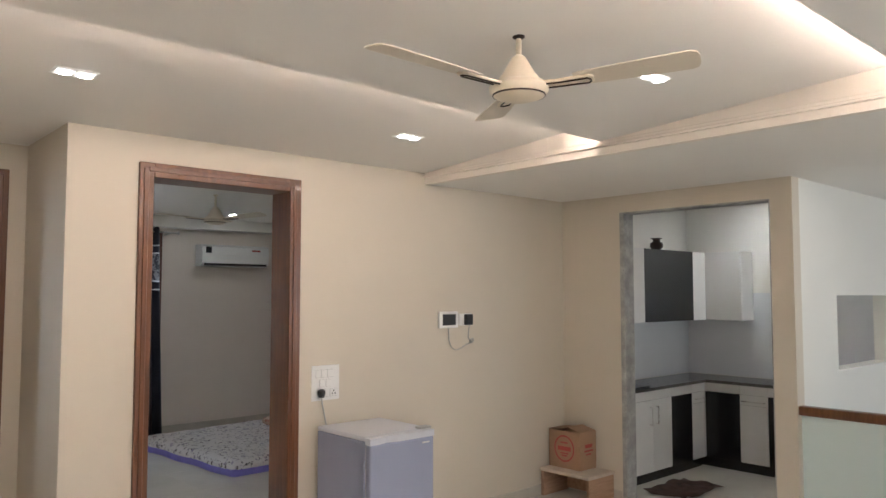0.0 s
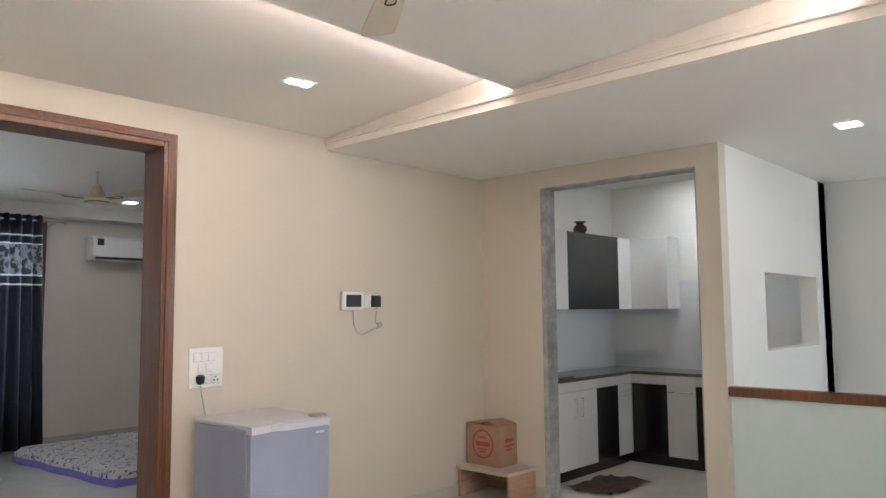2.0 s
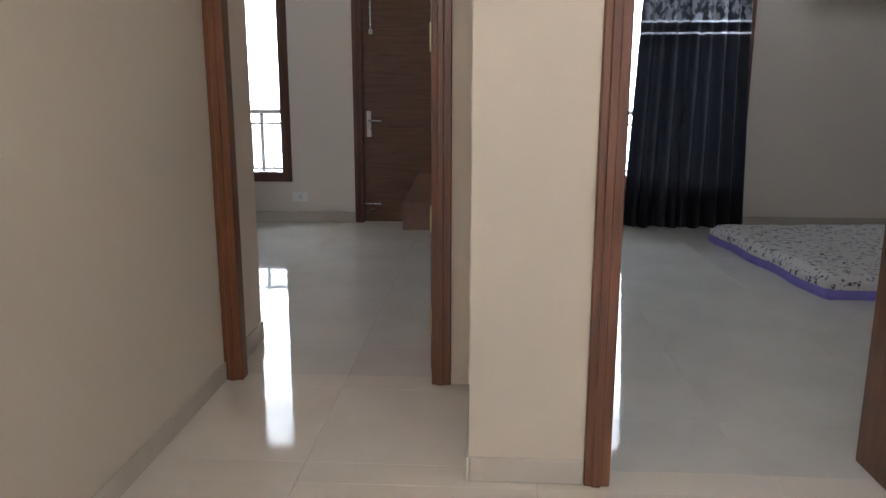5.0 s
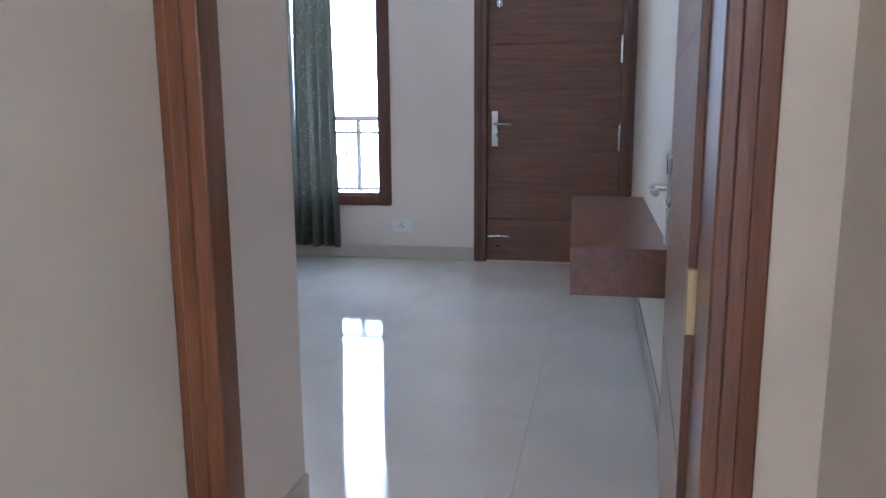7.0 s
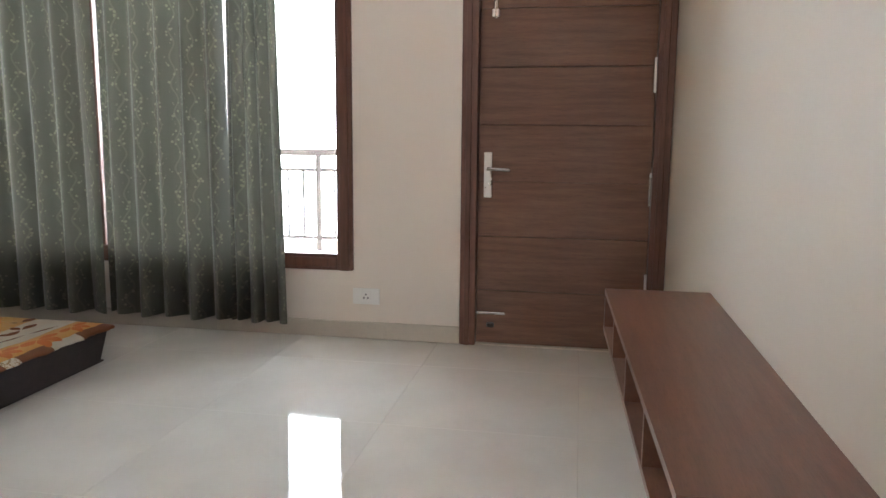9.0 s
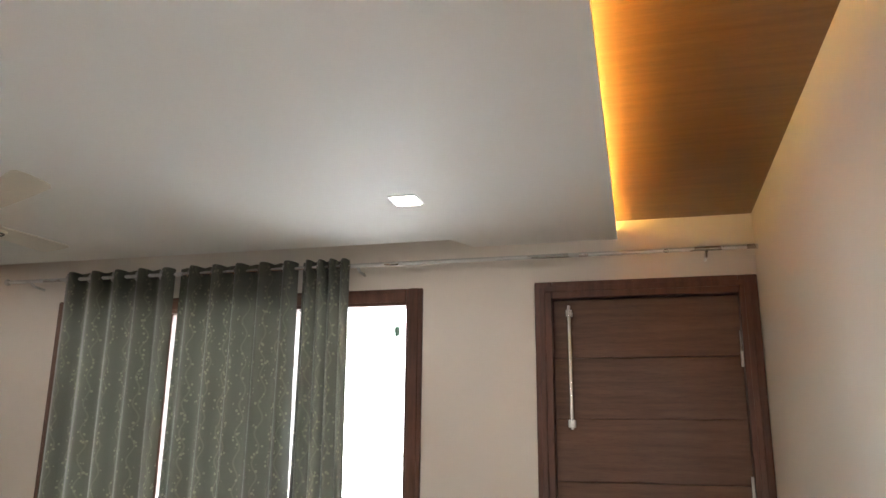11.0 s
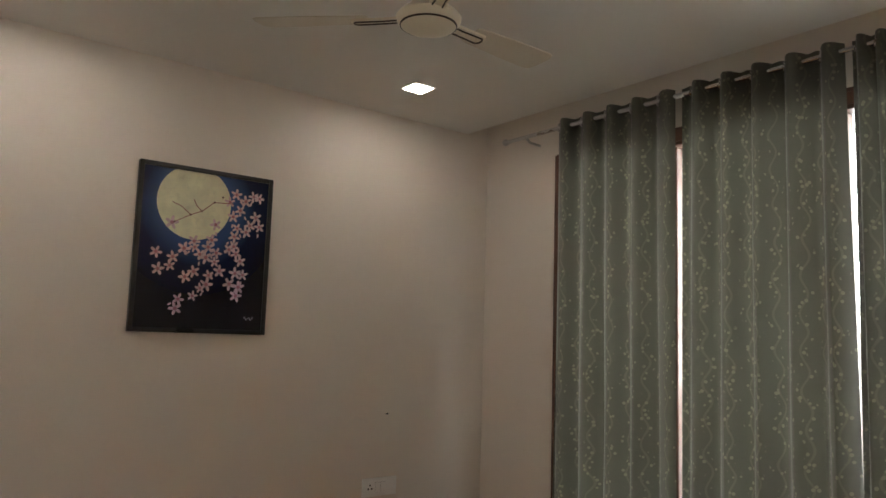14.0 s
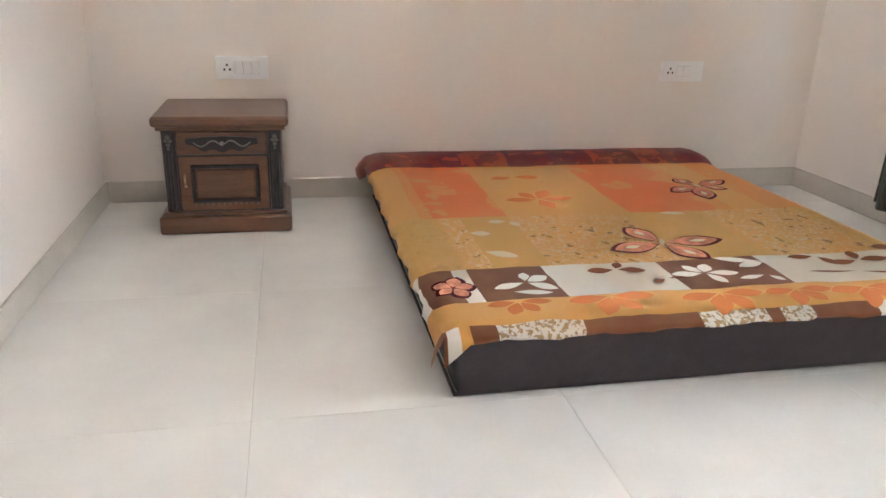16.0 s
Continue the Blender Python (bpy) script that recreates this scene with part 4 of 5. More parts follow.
    bump(nt, b, fine.outputs[0], 0.15, 0.002)
    return m


SPRIG = sprig_fabric()
VELVET = banded_fabric()


def curtain(x0, x1, y, z0, z1, folds, depth, material, label, group, flare=0.0, seed=0, lean=0.0, wrap=0.0, parting=0.0):
    """A pleated panel hung from rings; folds get looser towards the hem."""
    rng = random.Random(seed)
    c = thing("curtain", (x0 + x1) / 2, y, z0, label, "curtain", group)
    nu, nv = folds * 14, 30
    ph = [rng.uniform(-0.5, 0.5) for _ in range(folds + 2)]
    bm = bmesh.new()
    rows = []
    for j in range(nv + 1):
        v = j / nv
        zz = z0 + (z1 - z0) * v
        row = []
        for i in range(nu + 1):
            u = i / nu
            k = u * folds
            local = ph[int(k)] * (1 - (k % 1)) + ph[int(k) + 1] * (k % 1)
            amp = depth * (0.72 + 0.4 * (1 - v) + 0.25 * local)
            w = math.sin(2 * math.pi * k + 0.9 * local * (1 - v) * 2)
            off = amp * w + 0.22 * amp * math.sin(4 * math.pi * k + local * 4 + v) + 0.012 * (1 - v) * noise.noise(Vector((x0 + 5 * u, zz * 1.3, seed)))
            x = x0 + (x1 - x0) * u
            spread = flare * (1 - v) ** 1.5 * (u - 0.5) * 2 + lean * (1 - v) * ((1 - u) if lean < -0.05 else u if lean > 0.03 else 1.0)
            off += wrap * max(0.0, 1 - u / 0.07)
            spread -= parting * max(0.0, (u - 0.8) / 0.2) * max(0.0, math.sin(9.0 * zz)) * (zz < 1.45)
            hem = 0.008 * math.sin(2 * math.pi * k * 0.5) if j == 0 else 0
            row.append(bm.verts.new((x + spread + 0.012 * math.sin(2 * math.pi * k + 1.2), y + off, zz + hem + (0.012 * abs(w) if j == nv else 0))))
        rows.append(row)
    for r0, r1 in zip(rows, rows[1:]):
        for i in range(nu):
            bm.faces.new((r0[i], r0[i + 1], r1[i + 1], r1[i]))
    bmesh.ops.solidify(bm, geom=bm.faces[:], thickness=0.007)
    part("fabric", bm, material, c, smooth=True)
    return c


def eyelets(c, x0, x1, n, y, z):
    for k in range(n):
        x = x0 + (x1 - x0) * (k + 0.5) / n
        bm = bmesh.new()
        pts = [(x + 0.006 * math.sin(a), y + 0.024 * math.cos(a), z + 0.024 * math.sin(a)) for a in (2 * math.pi * q / 14 for q in range(15))]
        part("eyelet", tube(bm, pts, 0.006, 6), STEEL, c, "steel eyelet ring", True)


RODY, RODZ = 4.835, 2.684
rod = thing("curtain_rod", -6.6, RODY, RODZ, "long thin steel curtain rod with end knobs", "curtain rod")
part("rod", tube(bmesh.new(), [(-8.83, RODY, RODZ), (TVX, RODY, RODZ)], 0.0115, 12), STEEL, rod, smooth=True)
part("finial", lathe(bmesh.new(), [(0.001, -0.022), (0.016, -0.014), (0.022, 0), (0.016, 0.014), (0.001, 0.022)], (-8.845, RODY, RODZ), 16), STEEL, rod, smooth=True)
for x in (-8.66, -6.45, -4.6):
    part("bracket", tube(bmesh.new(), [(x, RODY, RODZ - 0.012), (x, RODY + 0.03, RODZ - 0.03), (x, NORTH, RODZ - 0.035)], 0.008, 8), STEEL, rod, smooth=True)
grp = "bedroom curtains"
sp = "grey-green jacquard eyelet curtain with pale leaf sprigs"
for a, b, n, d, f, s, ln, wr in ((-8.465, -7.625, 5, 0.040, 0.01, 3, 0.0, 0.075), (-7.595, -6.825, 5, 0.040, 0.02, 5, -0.01, 0.0), (-6.795, -6.51, 4, 0.036, 0.03, 8, 0.015, 0.0)):
    cur = curtain(a, b, RODY, 0.10, RODZ + 0.03, n, d, SPRIG, sp, grp, f, s, ln, wr)
    eyelets(cur, a, b, n, RODY, RODZ)

rod2 = thing("curtain_rod", -2.4, 4.78, 2.50, "thin steel curtain rod in the second bedroom", "curtain rod")
part("rod", tube(bmesh.new(), [(-3.55, 4.78, 2.50), (-1.62, 4.78, 2.50)], 0.011, 10), STEEL, rod2, smooth=True)
part("finial", lathe(bmesh.new(), [(0.001, -0.022), (0.016, -0.014), (0.022, 0), (0.016, 0.014), (0.001, 0.022)], (-1.61, 4.78, 2.50), 16), STEEL, rod2, smooth=True)
for x in (-3.4, -1.72):
    part("bracket", tube(bmesh.new(), [(x, 4.78, 2.49), (x, NORTH, 2.48)], 0.008, 8), STEEL, rod2, smooth=True)
black = "black floor-length curtain with a silver printed band"
curtain(-2.80, -2.378, 4.78, 0.02, 2.55, 4, 0.034, VELVET, black, "second bedroom curtains", 0.0, 11, -0.10, 0.0, 0.03)
curtain(-2.402, -1.86, 4.78, 0.02, 2.55, 5, 0.034, VELVET, black, "second bedroom curtains", 0.04, 12, 0.04)


# ---- second bedroom: mattress and air conditioner ----
def print_fabric(name, ground, motif, scale, share, extra=None):
    m, nt, b = nodes_of(name)
    v = noise_node(nt, scale, 3)
    c = mix(nt, ground, motif, ramp(nt, v.outputs[0], [(share, 0.0), (share + 0.02, 1.0)]))
    if extra:
        w = noise_node(nt, scale * 0.7, 2, (1, 1.1, 1))
        c = mix(nt, c, extra, ramp(nt, w.outputs[0], [(0.62, 0.0), (0.64, 1.0)]))
    nt.links.new(c, b.inputs["Base Color"])
    b.inputs["Roughness"].default_value = 0.9
    fine = noise_node(nt, 350, 2)
    bump(nt, b, fine.outputs[0], 0.2, 0.002)
    return m


SHEET = print_fabric("white_leaf_print_cotton", (0.70, 0.69, 0.70), (0.10, 0.09, 0.11), 26, 0.60, (0.34, 0.32, 0.42))
LILAC = plain("violet_cotton", (0.22, 0.20, 0.62), 0.9, vary=0.12, scale=7, fine=200)


matt = thing("floor_mattress", -1.1, 3.25, 0, "thin white printed mattress with violet edge on the floor", "mattress")
TURN = Matrix.Translation((-2.045, 2.34, 0)) @ Matrix.Rotation(radians(5.0), 4, "Z")


def padded(width, length, z0, z1, lip, seed, grow=0.0):
    """A quilted slab: soft rounded rim, creased top, wavy edge."""
    bm = bmesh.new()
    n, m = 44, 40
    rng = random.Random(seed)
    ph = rng.uniform(0, 6)
    top, low = [], []
    for i in range(n + 1):
        rt, rl = [], []
        for j in range(m + 1):
            u, v = i / n, j / m
            x, y = width * u, length * v
            gx, gy = grow * (2 * u - 1), grow * (2 * v - 1)
            wob = 0.012 * math.sin(9 * y + ph) * (i in (0, n)) + 0.012 * math.sin(8 * x + ph) * (j in (0, m))
            e = min(x, width - x, y, length - y)
            round_ = math.sqrt(max(0.0, 1 - (1 - min(1.0, e / lip)) ** 2))
            z = z0 + (z1 - z0) * (0.45 + 0.55 * round_) + 0.007 * noise.noise(Vector((x * 4, y * 4, seed))) + 0.004 * math.sin(x * 21) * math.sin(y * 3)
            rt.append(bm.verts.new(TURN @ Vector((x + gx + (wob if i in (0, n) else 0), y + gy + (wob if j in (0, m) else 0), z))))
            rl.append(bm.verts.new(TURN @ Vector((x + gx + (wob if i in (0, n) else 0), y + gy + (wob if j in (0, m) else 0), z0))))
        top.append(rt)
        low.append(rl)
    for i in range(n):
        for j in range(m):
            bm.faces.new((top[i][j], top[i + 1][j], top[i + 1][j + 1], top[i][j + 1]))
            bm.faces.new((low[i][j], low[i][j + 1], low[i + 1][j + 1], low[i + 1][j]))
    rims = [[(i, 0) for i in range(n + 1)], [(i, m) for i in range(n + 1)], [(0, j) for j in range(m + 1)], [(n, j) for j in range(m + 1)]]
    for rim in rims:
        for (i, j), (k, q) in zip(rim, rim[1:]):
            bm.faces.new((low[i][j], low[k][q], top[k][q], top[i][j]))
    return bm


part("cover", padded(2.2, 1.95, 0.06, 0.14, 0.06, 3), SHEET, matt, smooth=True)
part("edge_band", padded(2.2, 1.95, 0.0, 0.10, 0.03, 3, 0.01), LILAC, matt, "violet side band", True)
PILLOW = print_fabric("red_pattern_cotton", (0.34, 0.13, 0.10), (0.62, 0.50, 0.40), 18, 0.5)
pil = thing("pillow", -0.55, 3.9, 0.13, "small red patterned pillow on the mattress", "pillow")
bm = bmesh.new()
bmesh.ops.create_uvsphere(bm, u_segments=20, v_segments=12, radius=1)
for v in bm.verts:
    sx = math.copysign(abs(v.co.x) ** 0.55, v.co.x)
    sy = math.copysign(abs(v.co.y) ** 0.55, v.co.y)
    v.co = Vector((-0.55 + sx * 0.30, 3.9 + sy * 0.2, 0.185 + v.co.z * 0.06))
part("case", bm, PILLOW, pil, smooth=True)

ac = thing("air_conditioner", -0.84, 4.9, 2.08, "white split air conditioner high on the wall", "air conditioner")
bm = bmesh.new()
prof = [(0.0, 0.28), (-0.16, 0.28), (-0.205, 0.25), (-0.215, 0.15), (-0.20, 0.05), (-0.15, 0.0), (0.0, 0.0)]
prism(bm, prof, lambda u, v, w: (-1.31 + w, NORTH + u, 2.097 + v), 0.94)
part("case", bm, WHITE_PLASTIC, ac)
part("outlet", cube(bmesh.new(), -1.27, -0.40, NORTH - 0.205, NORTH - 0.14, 2.107, 2.137, 0.003), BLACK_PLASTIC, ac, "dark air outlet")
part("flap", cube(bmesh.new(), -1.27, -0.40, NORTH - 0.222, NORTH - 0.214, 2.134, 2.172, 0.002), WHITE_PLASTIC, ac)
part("sticker", cube(bmesh.new(), -1.265, -1.19, NORTH - 0.219, NORTH - 0.212, 2.265, 2.345, 0.001), BLACK_PLASTIC, ac, "dark rating sticker")
part("sticker", cube(bmesh.new(), -0.62, -0.50, NORTH - 0.2185, NORTH - 0.212, 2.30, 2.32, 0.001), RED_INK, ac, "red brand bar")


# ---- bedroom: wall shelf, bed, night table, picture, sockets ----
tv = thing("wall_shelf_unit", -4.52, 2.78, 0.48, "brown laminate floating shelf unit with open front niches", "wall shelf")
SX, SY0, SY1, SZ0, SZ1 = TVX - 0.001, 1.986, 3.571, 0.48, 0.636


def shelf_front(y):
    """The unit's front runs slightly out from the wall."""
    return -4.667 - 0.058 * (y - SY0) / (SY1 - SY0)


def shelf_board(name, y0, y1, z0, z1, back=0.0):
    x0, x1 = shelf_front(y0) + back, shelf_front(y1) + back
    part(name, prism(bmesh.new(), [(x0, y0), (x1, y1), (SX, y1), (SX, y0)], lambda u, v, w: (u, v, z0 + w), z1 - z0), LAMINATE, tv)


shelf_board("top", SY0, SY1, SZ1 - 0.018, SZ1)
shelf_board("bottom", SY0, SY1, SZ0, SZ0 + 0.018)
for y in (SY0, SY0 + 0.40, SY0 + 0.79, SY0 + 1.18, SY1 - 0.018):
    shelf_board("divider" if SY0 < y < SY1 - 0.02 else "side", y, y + 0.018, SZ0 + 0.018, SZ1 - 0.018, 0.001)
part("back", cube(bmesh.new(), SX - 0.012, SX - 0.001, SY0 + 0.018, SY1 - 0.018, SZ0 + 0.018, SZ1 - 0.018), LAMINATE, tv)


def bedspread_cloth():
    """Printed patchwork in rows across the bed: wine, orange, mustard, brown and white, gold."""
    m, nt, b = nodes_of("patchwork_print_fleece")
    tc = nt.nodes.new("ShaderNodeTexCoord")
    sep = nt.nodes.new("ShaderNodeSeparateXYZ")
    nt.links.new(tc.outputs["Object"], sep.inputs[0])
    wob = noise_node(nt, 5, 2)

    def along(axis, lo, hi, shake):
        mr = nt.nodes.new("ShaderNodeMapRange")
        mr.inputs[1].default_value, mr.inputs[2].default_value = lo, hi
        add = nt.nodes.new("ShaderNodeMath")
        add.operation = "MULTIPLY_ADD"
        add.inputs[1].default_value = shake
        nt.links.new(wob.outputs[0], add.inputs[0])
        nt.links.new(sep.outputs[axis], add.inputs[2])
        nt.links.new(add.outputs[0], mr.inputs[0])
        return mr.outputs[0]

    u, v = along(0, -9.105, -7.105, 0.03), along(1, 2.515, 4.315, 0.03)

    def row(stops):
        return ramp(nt, v, [((y - 2.5) / 1.8, c) for y, c in stops], "CONSTANT")

    def step(x):
        return ramp(nt, u, [(0.0, 0.0), ((x + 9.12) / 2.0, 1.0)], "CONSTANT")

    def blot(scale, lo, stretch=(1, 1, 1)):
        return ramp(nt, noise_node(nt, scale, 2, stretch).outputs[0], [(lo, 0.0), (lo + 0.012, 1.0)])

    wine, rust, orange, mustard = (0.20, 0.012, 0.028), (0.55, 0.07, 0.03), (0.85, 0.24, 0.045), (0.74, 0.44, 0.105)
    brown, white, gold, amber = (0.25, 0.085, 0.032), (0.90, 0.86, 0.76), (0.80, 0.45, 0.115), (0.82, 0.35, 0.075)
    head = mix(nt, row([(2.5, wine), (2.98, rust), (3.2, wine), (3.62, rust), (3.72, wine), (3.86, rust), (4.0, wine)]), (0.26, 0.02, 0.025), blot(10, 0.52))
    head = mix(nt, head, rust, blot(13, 0.60, (1.2, 0.8, 1)))
    squares = row([(2.5, gold), (2.66, amber), (2.70, orange), (2.98, gold), (3.46, orange), (3.84, amber), (3.9, gold), (4.05, amber)])
    squares = mix(nt, squares, gold, mix(nt, (0, 0, 0), blot(7, 0.60), 0.55))
    sand = row([(2.5, mustard), (2.71, gold), (2.8, mustard), (2.98, gold), (3.42, mustard), (3.72, gold), (4.12, mustard)])
    zone = row([(2.5, 0.25), (2.72, 1.0), (2.80, 0.0), (2.98, 1.0), (3.42, 0.1), (3.75, 1.0), (4.15, 0.3)])
    sm = ramp(nt, noise_node(nt, 34, 3, (1.2, 1, 1)).outputs[0], [(0.485, 0.0), (0.495, 0.8), (0.525, 0.8), (0.535, 0.0)])
    sand = mix(nt, sand, (0.84, 0.74, 0.50), mix(nt, (0, 0, 0), sm, zone))
    sand = mix(nt, sand, (0.40, 0.20, 0.05), mix(nt, (0, 0, 0), blot(24, 0.64), zone))
    check = row([(2.5, white), (2.57, brown), (2.655, white), (2.71, brown), (2.95, white), (3.31, brown), (3.66, white)])
    strip = row([(2.5, brown), (2.575, white), (2.61, gold), (2.64, brown), (2.70, white), (2.93, brown), (3.26, white), (3.46, brown), (3.50, white), (3.60, brown), (3.80, white), (4.0, brown)])
    flecked = row([(2.5, 0.0), (2.70, 1.0), (2.93, 0.0), (3.26, 1.0), (3.46, 0.0), (3.50, 1.0), (3.60, 0.0)])
    speck = ramp(nt, noise_node(nt, 75, 2).outputs[0], [(0.5, 0.0), (0.56, 0.9)])
    strip = mix(nt, strip, (0.46, 0.28, 0.09), mix(nt, (0, 0, 0), speck, flecked))
    c = mix(nt, head, squares, step(-8.82))
    for cloth, x in ((sand, -8.08), (check, -7.585), (gold, -7.36), (strip, -7.222)):
        c = mix(nt, c, cloth, step(x))
    fade = noise_node(nt, 3.5, 4)
    c = mix(nt, c, (0.78, 0.48, 0.18), ramp(nt, fade.outputs[0], [(0.45, 0.0), (0.8, 0.3)]))
    nt.links.new(c, b.inputs["Base Color"])
    b.inputs["Roughness"].default_value = 0.92
    b.inputs["Sheen Weight"].default_value = 0.25
    bump(nt, b, noise_node(nt, 260, 2).outputs[0], 0.25, 0.002)
    return m


SPREAD = bedspread_cloth()
BED_BASE = plain("dark_woven_upholstery", (0.035, 0.026, 0.028), 0.7, vary=0.4, scale=18, fine=120, relief=0.3)
BX0, BX1, BY0, BY1 = -9.10, -7.20, 2.58, 4.24
bed = thing("low_bed", (BX0 + BX1) / 2, (BY0 + BY1) / 2, 0, "low dark upholstered bed base on the floor", "bed")
bm = bmesh.new()
bmesh.ops.create_cube(bm, size=1)
for v in bm.verts:
    top = v.co.z > 0
    v.co = Vector((BX0 if v.co.x < 0 else BX1 - (0 if top else 0.03), (BY0 + (0 if top else 0.04)) if v.co.y < 0 else BY1 - (0 if top else 0.04), 0.185 if top else 0.0))
bmesh.ops.bevel(bm, geom=bm.edges[:], offset=0.02, segments=3, affect="EDGES", profile=0.5)
part("base", bm, BED_BASE, bed, smooth=True)
for za, inset in ((0.178, 0.0), (0.012, 0.03)):
    rim = [(BX0, BY0 + inset, za), (BX1 - inset, BY0 + inset, za), (BX1 - inset, BY1 - inset, za), (BX0, BY1 - inset, za)]
    part("piping", tube(bmesh.new(), rim, 0.006, 6), BED_BASE, bed, "dark piped seam", True)


def bedspread():
    sp_ = thing("bedspread", (BX0 + BX1) / 2, (BY0 + BY1) / 2, 0.17, "patchwork leaf and butterfly bedspread in orange, mustard, brown", "bedspread")
    bm = bmesh.new()
    nx, ny = 56, 52
    rows = []
    over = 0.055

    def height(x, y):
        h = 0.215 + 0.034 * math.sin(math.pi * min(1.0, max(0.05, (x - BX0) / 0.27))) ** 0.6 * (x < BX0 + 0.27)
        h += 0.004 * noise.noise(Vector((x * 3.1, y * 2.7, 0))) + 0.0025 * noise.noise(Vector((x * 11, y * 9, 3)))
        ex = min(x - BX0, BX1 - x)
        ey = min(y - BY0, BY1 - y)
        e = min(ex, ey)
        if e < 0.05:
            h -= 0.018 * (1 - max(e, 0) / 0.05) ** 2
        return h

    for i in range(nx + 1):
        row = []
        for j in range(ny + 1):
            x = BX0 - 0.01 + (BX1 - BX0 + 0.02 + 0.0) * i / nx
            y = BY0 - 0.01 + (BY1 - BY0 + 0.02) * j / ny
            row.append(bm.verts.new((x, y, height(x, y))))
        rows.append(row)
    for i in range(nx):
        for j in range(ny):
            bm.faces.new((rows[i][j], rows[i + 1][j], rows[i + 1][j + 1], rows[i][j + 1]))

    def skirt(edge, dx, dy, drop, kick=0.0, roll=0.0):
        prev = edge
        for s in range(1, 5):
            cur = []
            for k, v in enumerate(edge):
                wave = 0.007 * math.sin(k * 0.9) * s / 4 + 0.004 * math.sin(k * 2.3)
                t = k / (len(edge) - 1)
                d = drop(t) * s / 4
                wave += kick * math.exp(-((1 - t) / 0.035) ** 2) * (s / 4) ** 1.5 + roll * math.exp(-(t / 0.1) ** 4) * math.sin(math.pi * s / 4.6)
                cur.append(bm.verts.new((v.co.x + dx * (0.010 * min(s, 2) / 2 + wave), v.co.y + dy * (0.010 * min(s, 2) / 2 + wave), v.co.z - d)))
            for k in range(len(edge) - 1):
                bm.faces.new((prev[k], prev[k + 1], cur[k + 1], cur[k]))
            prev = cur

    skirt(rows[-1], 1, 0, lambda t: 0.014 + 0.065 * math.exp(-(t / 0.022) ** 2) + 0.003 * math.sin(t * 9))
    skirt([r[0] for r in rows], 0, -1, lambda t: 0.035 + 0.045 * math.exp(-((1 - t) / 0.05) ** 2) + 0.08 * math.exp(-(t / 0.1) ** 4), 0.02, 0.035)
    skirt([r[-1] for r in rows], 0, 1, lambda t: 0.025)
    bmesh.ops.solidify(bm, geom=bm.faces[:], thickness=0.004)
    cloth = part("cloth", bm, SPREAD, sp_, smooth=True)

    def motif(name, cx, cy, petals, material, label):
        """Flat printed shapes lying on the cloth; petals: (angle, length, width)."""
        m = bmesh.new()
        for a, ln, w, start in petals:
            ca, sa = math.cos(radians(a)), math.sin(radians(a))
            pts = []
            for k in range(14):
                s = k / 13
                wd = w * max(0.0, math.sin(math.pi * s ** 1.2)) ** 0.85
                pts.append((start + s * ln, wd))
            outl = pts + [(p, -q) for p, q in reversed(pts[1:-1])]
            vs = []
            for p, q in outl:
                x, y = cx + p * ca - q * sa, cy + p * sa + q * ca
                vs.append(m.verts.new((x, y, height(x, y) + 0.0035)))
            m.faces.new(vs)
        bmesh.ops.triangulate(m, faces=m.faces[:])
        return part(name, m, material, cloth, label)

    pink = plain("coral_print", (0.74, 0.30, 0.18), 0.9, vary=0.4, scale=26, fine=70, relief=0)
    dark = plain("maroon_print", (0.12, 0.012, 0.022), 0.9, vary=0.2, relief=0)
    white = plain("ivory_print", (0.90, 0.86, 0.76), 0.9, vary=0.06, relief=0)
    brown = plain("brown_print", (0.25, 0.085, 0.032), 0.9, vary=0.1, relief=0)
    peach = plain("orange_print", (0.74, 0.25, 0.07), 0.9, vary=0.1, relief=0)
    cream = plain("cream_print", (0.82, 0.72, 0.48), 0.9, vary=0.1, relief=0)

    def lift(ob, d):
        for v in ob.data.vertices:
            v.co.z += d

    def spray(cx, cy, material, petals, label="printed leaf spray"):
        """Single leaves round one point; petals: (angle, length, width)."""
        for a, ln, w in petals:
            motif("leaf_print", cx, cy, [(a, ln, w, 0.008)], material, label)

    for cx, cy, wings in ((-7.73, 3.42, ((203, 0.165, 0.052), (93, 0.22, 0.05), (-75, 0.205, 0.05), (27, 0.175, 0.055))),
                          (-8.40, 3.92, ((202, 0.12, 0.045), (115, 0.19, 0.042), (-63, 0.17, 0.042), (-15, 0.20, 0.05), (60, 0.12, 0.04)))):
        for a, ln, w in wings:
            motif("wing_outline_print", cx, cy, [(a, ln, w, 0.01)], dark, "maroon butterfly wing outline print")
            lift(motif("wing_print", cx, cy, [(a, ln * 0.90, w * 0.82, 0.012)], pink, "coral butterfly wing print"), 0.001)
            lift(motif("wing_spot_print", cx, cy, [(a, ln * 0.3, w * 0.25, ln * 0.45)], cream, "pale wing spot print"), 0.0018)
        lift(motif("body_print", cx, cy, [(wings[1][0] + 65, 0.09, 0.009, -0.045)], cream, "pale butterfly body print"), 0.002)
    for a, ln, w in ((20, 0.075, 0.03), (95, 0.07, 0.03), (160, 0.08, 0.03), (230, 0.07, 0.028), (300, 0.06, 0.026)):
        motif("petal_outline_print", -7.44, 2.645, [(a, ln, w, 0.0)], dark, "maroon rose petal outline print")
        lift(motif("petal_print", -7.44, 2.645, [(a + 6, ln * 0.8, w * 0.7, 0.004)], pink, "coral rose petal print"), 0.001)
